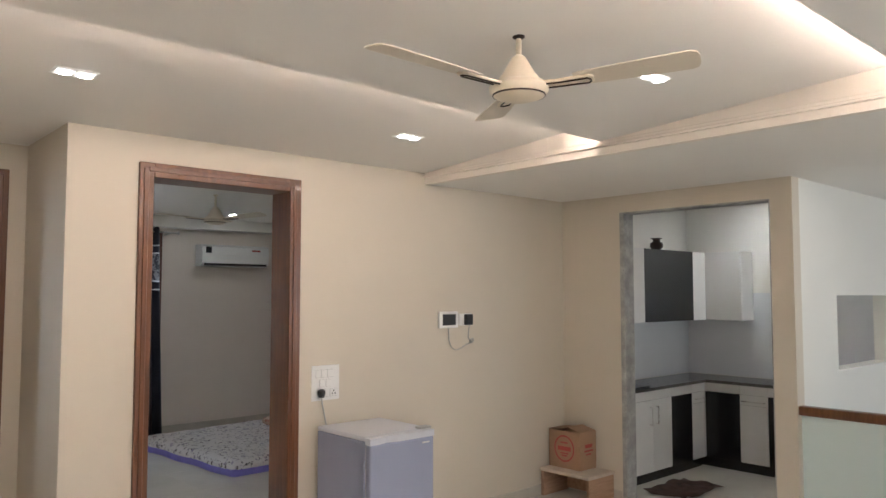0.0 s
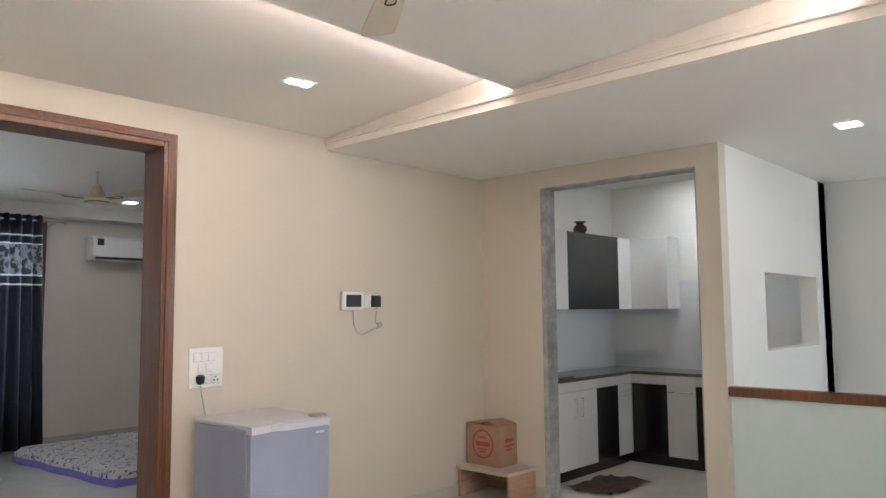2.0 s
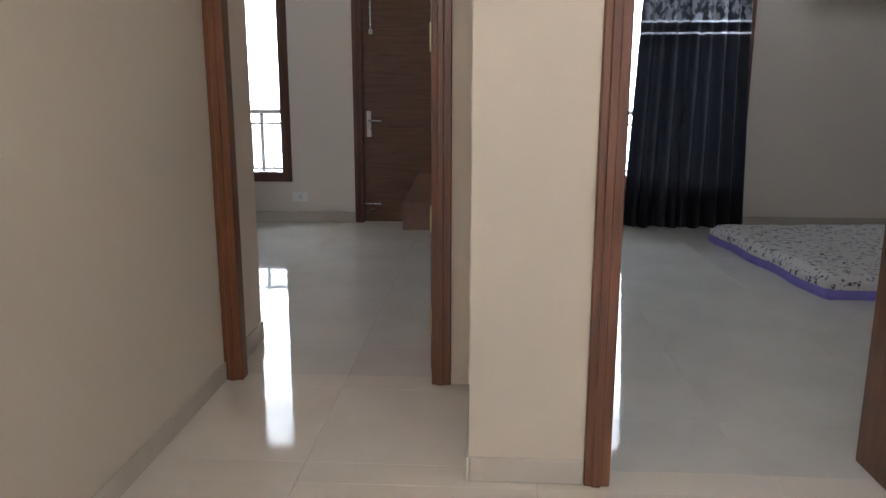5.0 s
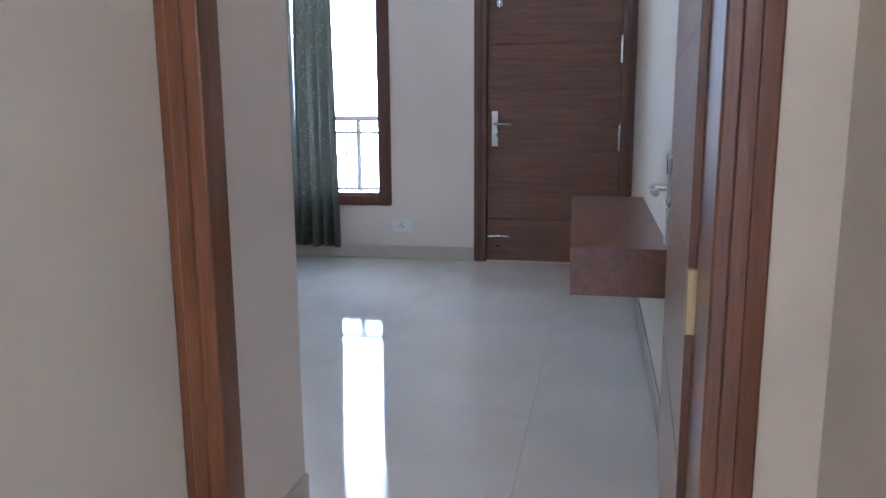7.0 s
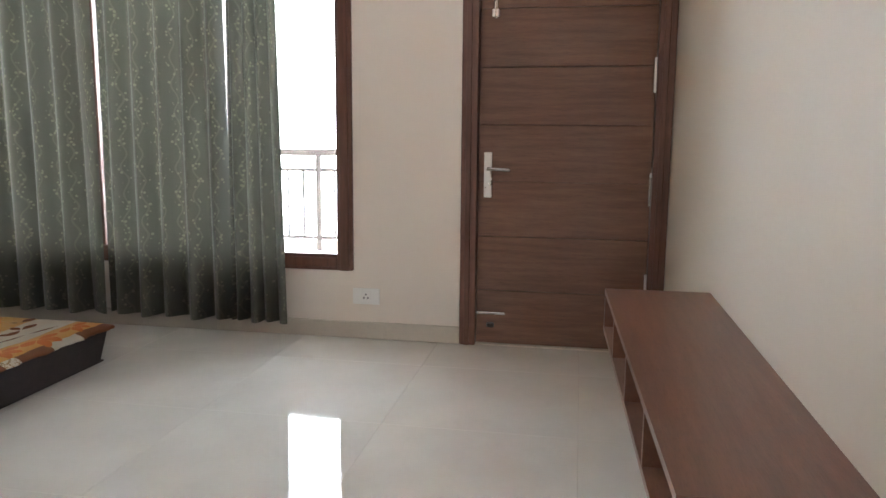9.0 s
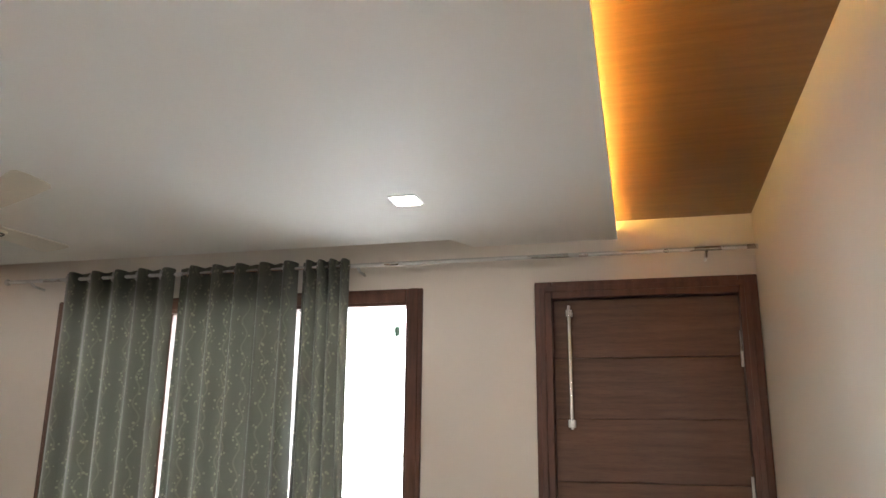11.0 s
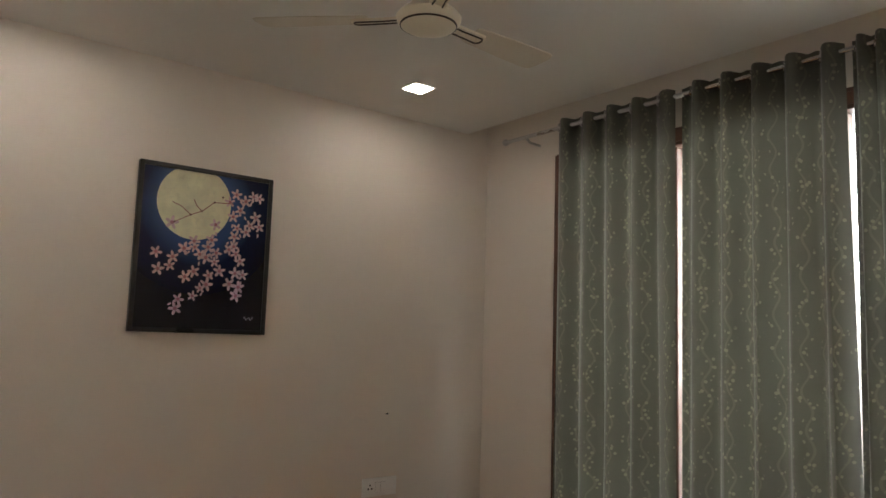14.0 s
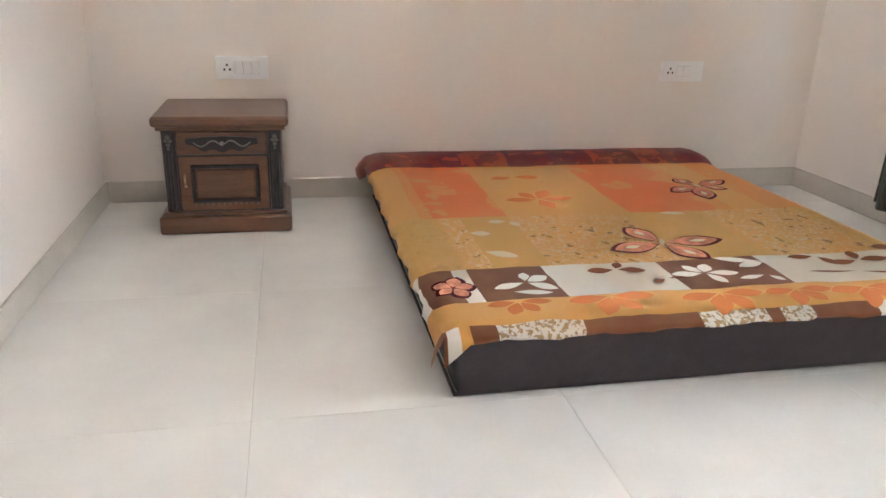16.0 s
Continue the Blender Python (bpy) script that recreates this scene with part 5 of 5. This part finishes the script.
    spray(-7.46, 2.86, white, ((-70, 0.10, 0.018), (55, 0.09, 0.02), (115, 0.075, 0.022), (170, 0.06, 0.016)))
    spray(-7.40, 2.80, white, ((80, 0.11, 0.017),))
    spray(-7.52, 3.16, brown, ((-85, 0.085, 0.022), (80, 0.085, 0.022), (150, 0.055, 0.015)))
    spray(-7.43, 3.28, brown, ((100, 0.10, 0.010), (-60, 0.05, 0.012)))
    spray(-7.46, 3.42, white, ((-90, 0.10, 0.022), (-150, 0.07, 0.02), (150, 0.075, 0.022), (85, 0.10, 0.022), (20, 0.08, 0.018)))
    spray(-7.52, 3.66, white, ((-110, 0.15, 0.02), (-75, 0.10, 0.022)))
    spray(-7.42, 3.60, white, ((-80, 0.09, 0.014), (40, 0.05, 0.013)))
    spray(-7.55, 3.86, brown, ((-90, 0.09, 0.02), (30, 0.07, 0.02)))
    spray(-7.50, 3.98, brown, ((95, 0.11, 0.024), (-85, 0.10, 0.022), (160, 0.08, 0.02)))
    spray(-7.42, 3.92, brown, ((75, 0.16, 0.008), (-95, 0.16, 0.007)))
    spray(-7.60, 4.10, brown, ((90, 0.09, 0.026),))
    for cx, cy, k in ((-7.33, 2.80, 0.7), (-7.33, 3.06, 1.0), (-7.31, 3.38, 1.0), (-7.31, 3.62, 0.85), (-7.30, 3.84, 1.0), (-7.30, 4.08, 0.8)):
        spray(cx, cy, peach, ((-80, 0.12 * k, 0.026 * k), (-25, 0.11 * k, 0.03 * k), (30, 0.10 * k, 0.03 * k), (85, 0.12 * k, 0.026 * k)), "orange printed leaf")
    spray(-8.28, 3.17, peach, ((-85, 0.13, 0.03), (90, 0.14, 0.03), (150, 0.13, 0.03), (210, 0.10, 0.026), (10, 0.12, 0.03)), "orange printed leaf")
    spray(-8.62, 3.16, peach, ((-70, 0.10, 0.028), (80, 0.11, 0.03)), "orange printed leaf")
    spray(-7.90, 2.79, cream, ((80, 0.075, 0.025),), "pale printed petal")
    spray(-7.72, 2.80, cream, ((60, 0.11, 0.026),), "pale printed petal")
    spray(-8.02, 2.97, cream, ((-80, 0.07, 0.018), (20, 0.06, 0.016)), "pale printed petal")
    spray(-8.05, 3.56, cream, ((80, 0.10, 0.02),), "pale printed petal")
    return sp_


bedspread()

NS_BROWN = wood("carved_walnut", (0.105, 0.046, 0.024), (0.175, 0.082, 0.042), (9, 0.8, 6), 0.28, coat=0.35)
NS_DARK = plain("black_stained_wood", (0.020, 0.016, 0.018), 0.35, vary=0.25, scale=8)


PEWTER = plain("dull_pewter", (0.22, 0.205, 0.18), 0.4, 0.5, vary=0.2, relief=0)


def night_table():
    x0, x1, y0, y1 = -9.10, -8.665, 1.715, 2.185
    n = thing("night_table", (x0 + x1) / 2, (y0 + y1) / 2, 0, "carved brown wooden night table with drawer and door", "nightstand")
    part("plinth", cube(bmesh.new(), x0, x1 + 0.035, y0 - 0.03, y1 + 0.03, 0, 0.075, 0.012, 3), NS_BROWN, n, smooth=True)
    part("plinth_step", cube(bmesh.new(), x0, x1 + 0.015, y0 - 0.012, y1 + 0.012, 0.075, 0.088, 0.005, 2), NS_BROWN, n, smooth=True)
    part("carcass", cube(bmesh.new(), x0, x1 - 0.02, y0, y1, 0.088, 0.425, 0.003), NS_BROWN, n)
    part("top_step", cube(bmesh.new(), x0, x1 + 0.012, y0 - 0.015, y1 + 0.015, 0.425, 0.442, 0.005, 2), NS_BROWN, n, smooth=True)
    part("top", cube(bmesh.new(), x0 - 0.005, x1 + 0.038, y0 - 0.03, y1 + 0.03, 0.442, 0.485, 0.016, 4), NS_BROWN, n, "polished brown top", True)
    for ya in (y0 + 0.003, y1 - 0.053):
        post = part("pilaster", cube(bmesh.new(), x1 - 0.03, x1, ya, ya + 0.05, 0.088, 0.425, 0.006, 2), NS_DARK, n, "black fluted corner post", True)
        for k in range(3):
            part("flute", tube(bmesh.new(), [(x1 + 0.001, ya + 0.012 + k * 0.013, 0.10), (x1 + 0.001, ya + 0.012 + k * 0.013, 0.33)], 0.004, 6), NS_DARK, post)
        bm = bmesh.new()
        for q, (dy, dz, r) in enumerate(((0, 0.40, 0.010), (-0.008, 0.385, 0.008), (0.008, 0.385, 0.008), (0, 0.368, 0.009), (0, 0.352, 0.006))):
            b2 = lathe(bmesh.new(), [(0.0005, -r), (r * 0.8, -r * 0.5), (r, 0), (r * 0.8, r * 0.5), (0.0005, r)], (x1 + 0.002, ya + 0.025 + dy, dz), 8)
            me = bpy.data.meshes.new("tmp")
            b2.to_mesh(me)
            b2.free()
            bm.from_mesh(me)
            bpy.data.meshes.remove(me)
        part("carving", bm, PEWTER, post, "small dull carving", True)
    dr = part("drawer", cube(bmesh.new(), x1 - 0.03, x1 - 0.006, y0 + 0.06, y1 - 0.06, 0.325, 0.418, 0.004, 2), NS_BROWN, n, "brown drawer front", True)
    yc = (y0 + y1) / 2
    out = []
    for k in range(25):
        s = -1 + 2 * k / 24
        out.append((yc + s * 0.14, 0.375 - 0.034 * (1 - abs(s) ** 3) - 0.006 * math.cos(s * 12)))
    out += [(yc + 0.14, 0.392), (yc + 0.07, 0.398), (yc, 0.401), (yc - 0.07, 0.398), (yc - 0.14, 0.392)]
    prism(bm := bmesh.new(), out, lambda u, v, w: (x1 - 0.006 + w, u, v), 0.008)
    ap = part("carved_apron", bm, NS_DARK, dr, "black carved scroll panel")
    for s in (-1, 1):
        pts = [(x1 + 0.004, yc + s * (0.012 + 0.011 * k), 0.372 + 0.012 * math.sin(k * 0.75)) for k in range(10)]
        part("scroll", tube(bmesh.new(), pts, 0.0032, 6), PEWTER, ap, "dull carved scroll", True)
    part("rosette", lathe(bmesh.new(), [(0.0005, -0.010), (0.009, -0.005), (0.011, 0), (0.009, 0.005), (0.0005, 0.01)], (x1 + 0.003, yc, 0.372), 10), PEWTER, ap, smooth=True)
    dd = part("door", cube(bmesh.new(), x1 - 0.03, x1 - 0.004, y0 + 0.06, y1 - 0.06, 0.092, 0.318, 0.004, 2), NS_BROWN, n, "brown framed door", True)
    part("door_shadow_line", cube(bmesh.new(), x1 - 0.029, x1 - 0.0065, y0 + 0.054, y1 - 0.054, 0.089, 0.323), NS_DARK, n)
    ya, yb, za, zb = y0 + 0.105, y1 - 0.095, 0.125, 0.285
    for d in ((ya, yb, zb - 0.016, zb), (ya, yb, za, za + 0.016), (ya, ya + 0.016, za + 0.016, zb - 0.016), (yb - 0.016, yb, za + 0.016, zb - 0.016)):
        part("moulding", cube(bmesh.new(), x1 - 0.005, x1 + 0.007, *d, 0.004), NS_DARK, dd, "black moulding")
    part("raised_panel", cube(bmesh.new(), x1 - 0.005, x1 + 0.003, ya + 0.018, yb - 0.018, za + 0.018, zb - 0.018, 0.006), NS_BROWN, dd)
    for k in range(12):
        yy = ya + 0.012 + k * (yb - ya - 0.024) / 11
        part("bead", lathe(bmesh.new(), [(0.0005, -0.004), (0.004, 0), (0.0005, 0.004)], (x1 - 0.002, yy, za - 0.007), 8), PEWTER, dd)
    part("handle", tube(bmesh.new(), [(x1 - 0.004, y0 + 0.083, 0.245), (x1 + 0.016, y0 + 0.083, 0.24), (x1 + 0.02, y0 + 0.083, 0.22), (x1 + 0.016, y0 + 0.083, 0.20), (x1 - 0.004, y0 + 0.083, 0.195)], 0.0045, 8), BRASS, dd, "brass pull", True)
    return n


night_table()


def picture():
    y0, y1, z0, z1 = 2.745, 3.425, 1.45, 2.265
    p = thing("framed_picture", WEST, (y0 + y1) / 2, z0, "framed night picture of a moon behind pink blossom", "picture")
    f = 0.022
    frame_m = BLACK_PLASTIC
    for d in ((y0, y0 + f, z0, z1), (y1 - f, y1, z0, z1), (y0 + f, y1 - f, z0, z0 + f), (y0 + f, y1 - f, z1 - f, z1)):
        part("frame", cube(bmesh.new(), WEST, WEST + 0.03, *d, 0.003), frame_m, p, "thin black frame")
    m, nt, b = nodes_of("night_sky_print")
    tc = nt.nodes.new("ShaderNodeTexCoord")
    gr = nt.nodes.new("ShaderNodeTexGradient")
    gr.gradient_type = "SPHERICAL"
    mp = nt.nodes.new("ShaderNodeMapping")
    mp.inputs["Location"].default_value = (0, -(y0 + 0.30) / 0.5, -(z1 - 0.20) / 0.5)
    mp.inputs["Scale"].default_value = (0.0, 2.0, 2.0)
    nt.links.new(tc.outputs["Object"], mp.inputs[0])
    nt.links.new(mp.outputs[0], gr.inputs[0])
    nt.links.new(ramp(nt, gr.outputs[0], [(0.05, (0.006, 0.007, 0.016)), (0.42, (0.006, 0.014, 0.06)), (0.62, (0.045, 0.10, 0.27))]), b.inputs["Base Color"])
    b.inputs["Roughness"].default_value = 0.18
    part("canvas", cube(bmesh.new(), WEST + 0.002, WEST + 0.018, y0 + f, y1 - f, z0 + f, z1 - f), m, p, "dark blue night print")
    xf = WEST + 0.0185
    moon = plain("moon_print", (0.78, 0.77, 0.55), 0.3, vary=0.16, scale=9, fine=40, relief=0)
    bm = bmesh.new()
    cy, cz, r = y0 + 0.275, z1 - 0.175, 0.185
    pts = []
    for k in range(48):
        a = 2 * math.pi * k / 48
        pts.append((max(y0 + f, cy + r * math.cos(a)), min(z1 - f, cz + r * math.sin(a))))
    prism(bm, pts, lambda u, v, w: (xf + w, u, v), 0.0008)
    part("moon_print", bm, moon, p, "pale yellow moon print")
    branch = plain("branch_print", (0.10, 0.02, 0.02), 0.5, relief=0)
    twig = plain("twig_print", (0.30, 0.06, 0.06), 0.5, relief=0)
    for line in ([(0.47, 0.156), (0.373, 0.161), (0.313, 0.213), (0.258, 0.237), (0.181, 0.28)], [(0.258, 0.237), (0.21, 0.20), (0.165, 0.185)], [(0.313, 0.213), (0.285, 0.19), (0.27, 0.16)]):
        part("branch_print", tube(bmesh.new(), [(xf + 0.001, y0 + u, z1 - v) for u, v in line], 0.0022, 5), twig, p)
    for u, v in ((0.373, 0.161), (0.258, 0.237), (0.181, 0.28), (0.415, 0.13), (0.313, 0.213)):
        part("bud_print", lathe(bmesh.new(), [(0.0005, -0.006), (0.006, 0), (0.0005, 0.006)], (xf + 0.001, y0 + u, z1 - v), 8), branch, p)
    rng = random.Random(21)
    petal = plain("pink_petal_print", (0.64, 0.47, 0.51), 0.4, vary=0.25, scale=30, relief=0)
    blush = plain("deep_pink_print", (0.42, 0.17, 0.22), 0.4, vary=0.2, relief=0)
    spots = [(52, 17), (60, 17), (63, 18), (56, 20), (54, 26), (51, 29), (49, 22), (62, 28), (59, 33), (64, 33), (53, 35), (57, 37), (52, 40), (52, 45), (50, 47), (53, 49), (55, 53), (53, 60), (57, 60),
             (51, 66), (55, 67), (54, 72), (41, 43), (40, 47), (33, 45), (29, 49), (34, 48), (36, 51), (44, 50), (39, 53), (43, 55), (46, 59), (41, 62), (34, 60), (30, 63), (40, 67), (37, 69), (34, 73),
             (28, 75), (27, 80), (17, 52), (24, 54), (18, 60), (23, 58), (23, 36), (43, 35)]
    for a_u, a_v in spots:
        u, v = (a_u - 7.5) * 0.01097 + rng.uniform(-0.004, 0.004), (a_v - 6) * 0.00948 + rng.uniform(-0.004, 0.004)
        bm = bmesh.new()
        rot, rr = rng.uniform(0, 6.28), rng.uniform(0.027, 0.036)
        outl = []
        for k in range(30):
            a = rot + 2 * math.pi * k / 30
            rad = rr * (0.30 + 0.70 * abs(math.cos(2.5 * (a - rot))) ** 1.5)
            outl.append((y0 + u + rad * math.cos(a), z1 - v + rad * math.sin(a)))
        prism(bm, outl, lambda a_, b_, w: (xf + 0.0012 + w, a_, b_), 0.0006)
        fl = part("blossom_print", bm, petal, p, "pink five-petal blossom print")
        part("blossom_centre", tube(bmesh.new(), [(xf + 0.001, y0 + u, z1 - v), (xf + 0.0022, y0 + u, z1 - v)], rr * 0.27, 9), blush, fl, "deep pink blossom centre")
        if rng.random() < 0.5:
            ang_, dist = rng.uniform(3.6, 5.8), rr * 1.5
            cy_, cz_ = y0 + u + dist * math.cos(ang_), z1 - v + dist * math.sin(ang_)
            if cz_ > z0 + 0.05 and cy_ > y0 + 0.04:
                pts_ = [(cy_ + 0.011 * math.cos(q) * math.cos(ang_) - 0.005 * math.sin(q) * math.sin(ang_), cz_ + 0.011 * math.cos(q) * math.sin(ang_) + 0.005 * math.sin(q) * math.cos(ang_)) for q in (2 * math.pi * w_ / 10 for w_ in range(10))]
                part("petal_print", prism(bmesh.new(), pts_, lambda a_, b_, w: (xf + 0.001 + w, a_, b_), 0.0005), petal, p)
    scrib = plain("pale_signature", (0.45, 0.42, 0.46), 0.5, relief=0)
    part("signature", tube(bmesh.new(), [(xf + 0.001, y0 + 0.56 + 0.008 * k, z0 + 0.08 + 0.010 * math.sin(k * 2.2)) for k in range(8)], 0.0016, 5), scrib, p)
    return p


picture()


def west_socket(y0, y1, z0, z1, n, label):
    s = thing("wall_socket", WEST, (y0 + y1) / 2, z0, label, "socket")
    part("face_plate", cube(bmesh.new(), WEST + 0.001, WEST + 0.012, y0, y1, z0, z1, 0.003, 2), WHITE_PLASTIC, s, smooth=True)
    zc = (z0 + z1) / 2
    for k in range(n):
        ya = y0 + 0.085 + k * 0.036
        part("switch", cube(bmesh.new(), WEST + 0.011, WEST + 0.017, ya, ya + 0.033, zc - 0.026, zc + 0.026, 0.002), WHITE_PLASTIC, s)
        part("gap", cube(bmesh.new(), WEST + 0.0115, WEST + 0.0125, ya - 0.001, ya + 0.034, zc - 0.027, zc + 0.027), GREY_PLASTIC, s)
    socket_pins(s, WEST + 0.0122, y0 + 0.05, zc, 1.0, "x", 1)
    return s


west_socket(1.905, 2.135, 0.566, 0.668, 3, "white wall socket with switches above the night table")
west_socket(4.07, 4.30, 0.564, 0.666, 2, "white wall socket and switch beside the bed")
for ny, nz in ((2.0, 1.032), (4.215, 1.021)):
    nail = thing("wall_nail", WEST, ny, nz, "small dark nail standing out of the bedroom wall", "nail", "wall nails")
    part("shank", tube(bmesh.new(), [(WEST - 0.002, ny, nz - 0.004), (WEST + 0.018, ny, nz)], 0.0025, 8), BLACK_PLASTIC, nail)
    part("nail_head", tube(bmesh.new(), [(WEST + 0.018, ny, nz), (WEST + 0.020, ny, nz)], 0.0055, 10), BLACK_PLASTIC, nail)
ns = thing("wall_socket", -6.025, NORTH, 0.2, "white wall socket low beside the window", "socket")
part("face_plate", cube(bmesh.new(), -6.105, -5.945, NORTH - 0.011, NORTH - 0.001, 0.205, 0.30, 0.003, 2), WHITE_PLASTIC, ns, smooth=True)
part("insert", cube(bmesh.new(), -6.085, -5.995, NORTH - 0.015, NORTH - 0.010, 0.222, 0.284, 0.002), WHITE_PLASTIC, ns)
socket_pins(ns, NORTH - 0.0152, -6.025, 0.252, 1.0)


# ---- balcony and distance ----
setting(block("balcony_floor", (WEST, 0.8, NORTH + 0.22, 6.45, -0.2, -0.02), BALCONY), "tiled balcony floor", "balcony")
br = thing("balcony_railing", -5.0, 6.3, -0.02, "metal balcony railing with upright bars and small scrolls", "railing")
part("top_rail", cube(bmesh.new(), WEST, 0.8, 6.27, 6.33, 1.02, 1.07, 0.004), RAIL_PAINT, br)
for z in (0.90, 0.38):
    part("rail", cube(bmesh.new(), WEST, 0.8, 6.285, 6.315, z, z + 0.025), RAIL_PAINT, br)
n = 0
x = WEST + 0.1
bar_mesh = None
while x < 0.75:
    post = n % 6 == 0
    if post:
        part("post", cube(bmesh.new(), x - 0.02, x + 0.02, 6.28, 6.32, -0.02, 1.02), RAIL_PAINT, br)
    elif bar_mesh is None:
        first = part("bar", cube(bmesh.new(), x - 0.008, x + 0.008, 6.292, 6.308, 0.40, 0.905), RAIL_PAINT, br)
        bar_mesh, bar_x = first.data, x
    else:
        o = new("bar", bar_mesh)
        o.parent, o.matrix_parent_inverse = br, Matrix.Translation(-br.location)
        o.location = (x - bar_x, 0, 0)
    if n % 6 == 3:
        part("scroll", tube(bmesh.new(), [(x + 0.028 * math.sin(a), 6.3, 0.765 + 0.07 * math.cos(a)) for a in (2 * math.pi * q / 16 for q in range(17))], 0.007, 6), RAIL_PAINT, br, "small oval scroll", True)
    x += 0.125
    n += 1
GROUND = plain("dry_ground", (0.42, 0.38, 0.31), 0.95, vary=0.3, scale=0.05, fine=1.5, relief=0.1)
setting(block("ground", (-1500, 1500, -1500, 1500, -9.3, -9.0), GROUND), "dry pale ground far below", "ground")
LEAF = plain("tree_leaf", (0.07, 0.10, 0.04), 0.8, vary=0.3)
BARK = plain("tree_bark", (0.12, 0.09, 0.07), 0.9, vary=0.3)


def tree(x, y, z0, hgt, seed):
    rng = random.Random(seed)
    t = thing("tree", x, y, z0, "broad green tree beyond the balcony", "tree", "far trees")
    bm = bmesh.new()
    for (a, b, ra) in [((0, 0, 0), (0.2, 0, hgt * 0.55), 0.22)] + [((0.2, 0, hgt * 0.45), (rng.uniform(-2, 2), rng.uniform(-2, 2), hgt * rng.uniform(0.65, 0.9)), 0.09) for _ in range(6)]:
        tube(bm, [(x + a[0], y + a[1], z0 + a[2]), (x + b[0], y + b[1], z0 + b[2])], ra, 7)
    part("trunk", bm, BARK, t)
    verts, faces = [], []
    blobs = [(rng.gauss(0, 1.5), rng.gauss(0, 1.5), hgt * rng.uniform(0.78, 1.0), rng.uniform(0.35, 0.7)) for _ in range(22)]
    for bx, by, bz, r in blobs:
        for _ in range(60):
            d = Vector((rng.gauss(0, 1), rng.gauss(0, 1), rng.gauss(0, 1))).normalized() * r * rng.uniform(0.5, 1.05)
            c = Vector((x + bx, y + by, z0 + bz)) + d
            a = Vector((rng.gauss(0, 1), rng.gauss(0, 1), rng.gauss(0, 1))).normalized() * 0.16
            b = a.cross(Vector((rng.gauss(0, 1), rng.gauss(0, 1), rng.gauss(0, 1)))).normalized() * 0.09
            k = len(verts)
            verts += [c - a, c - b, c + a, c + b]
            faces.append((k, k + 1, k + 2, k + 3))
    me = bpy.data.meshes.new("crown")
    me.from_pydata([tuple(v) for v in verts], [], faces)
    me.materials.append(LEAF)
    cr = new("crown", me)
    cr.parent, cr.matrix_parent_inverse = t, Matrix.Translation(-t.location)


tree(-15.3, 40, -9.0, 9.8, 5)
tree(-25.5, 46, -9.0, 9.4, 8)
# Self-lit white sheet stands in for the overbright sky and adds daylight.
BACKDROP_GLOW = glow("white_backdrop_glow", (1.0, 1.0, 1.0), 3.2)
setting(block("backdrop", (-160, 160, 96, 97, -9, 110), BACKDROP_GLOW), "glowing white backdrop sheet standing in for the hazy sky", "sky")

# ---- floor tiles ----
PITCH, JOINT = 0.80, 0.0011


def tiled(name, x0, x1, y0, y1, jx, jy, label, material=TILE):
    bed_ = setting(block(name, (x0, x1, y0, y1, -0.12, -0.004), GROUT), label, "floor")
    shared = {}
    ix = math.floor((x0 - jx) / PITCH)
    while jx + ix * PITCH < x1:
        iy = math.floor((y0 - jy) / PITCH)
        while jy + iy * PITCH < y1:
            a, b = max(x0, jx + ix * PITCH), min(x1, jx + (ix + 1) * PITCH)
            c, d = max(y0, jy + iy * PITCH), min(y1, jy + (iy + 1) * PITCH)
            w, h = round(b - a - JOINT, 4), round(d - c - JOINT, 4)
            if w > 0.01 and h > 0.01:
                if (w, h) not in shared:
                    me = bpy.data.meshes.new("tile")
                    bm = cube(bmesh.new(), -w / 2, w / 2, -h / 2, h / 2, -0.01, 0, 0.0005)
                    bm.to_mesh(me)
                    bm.free()
                    me.materials.append(material)
                    shared[(w, h)] = me
                t = new("tile", shared[(w, h)])
                t.parent = bed_
                t.location = ((a + b) / 2, (c + d) / 2, 0)
            iy += 1
        ix += 1
    return bed_


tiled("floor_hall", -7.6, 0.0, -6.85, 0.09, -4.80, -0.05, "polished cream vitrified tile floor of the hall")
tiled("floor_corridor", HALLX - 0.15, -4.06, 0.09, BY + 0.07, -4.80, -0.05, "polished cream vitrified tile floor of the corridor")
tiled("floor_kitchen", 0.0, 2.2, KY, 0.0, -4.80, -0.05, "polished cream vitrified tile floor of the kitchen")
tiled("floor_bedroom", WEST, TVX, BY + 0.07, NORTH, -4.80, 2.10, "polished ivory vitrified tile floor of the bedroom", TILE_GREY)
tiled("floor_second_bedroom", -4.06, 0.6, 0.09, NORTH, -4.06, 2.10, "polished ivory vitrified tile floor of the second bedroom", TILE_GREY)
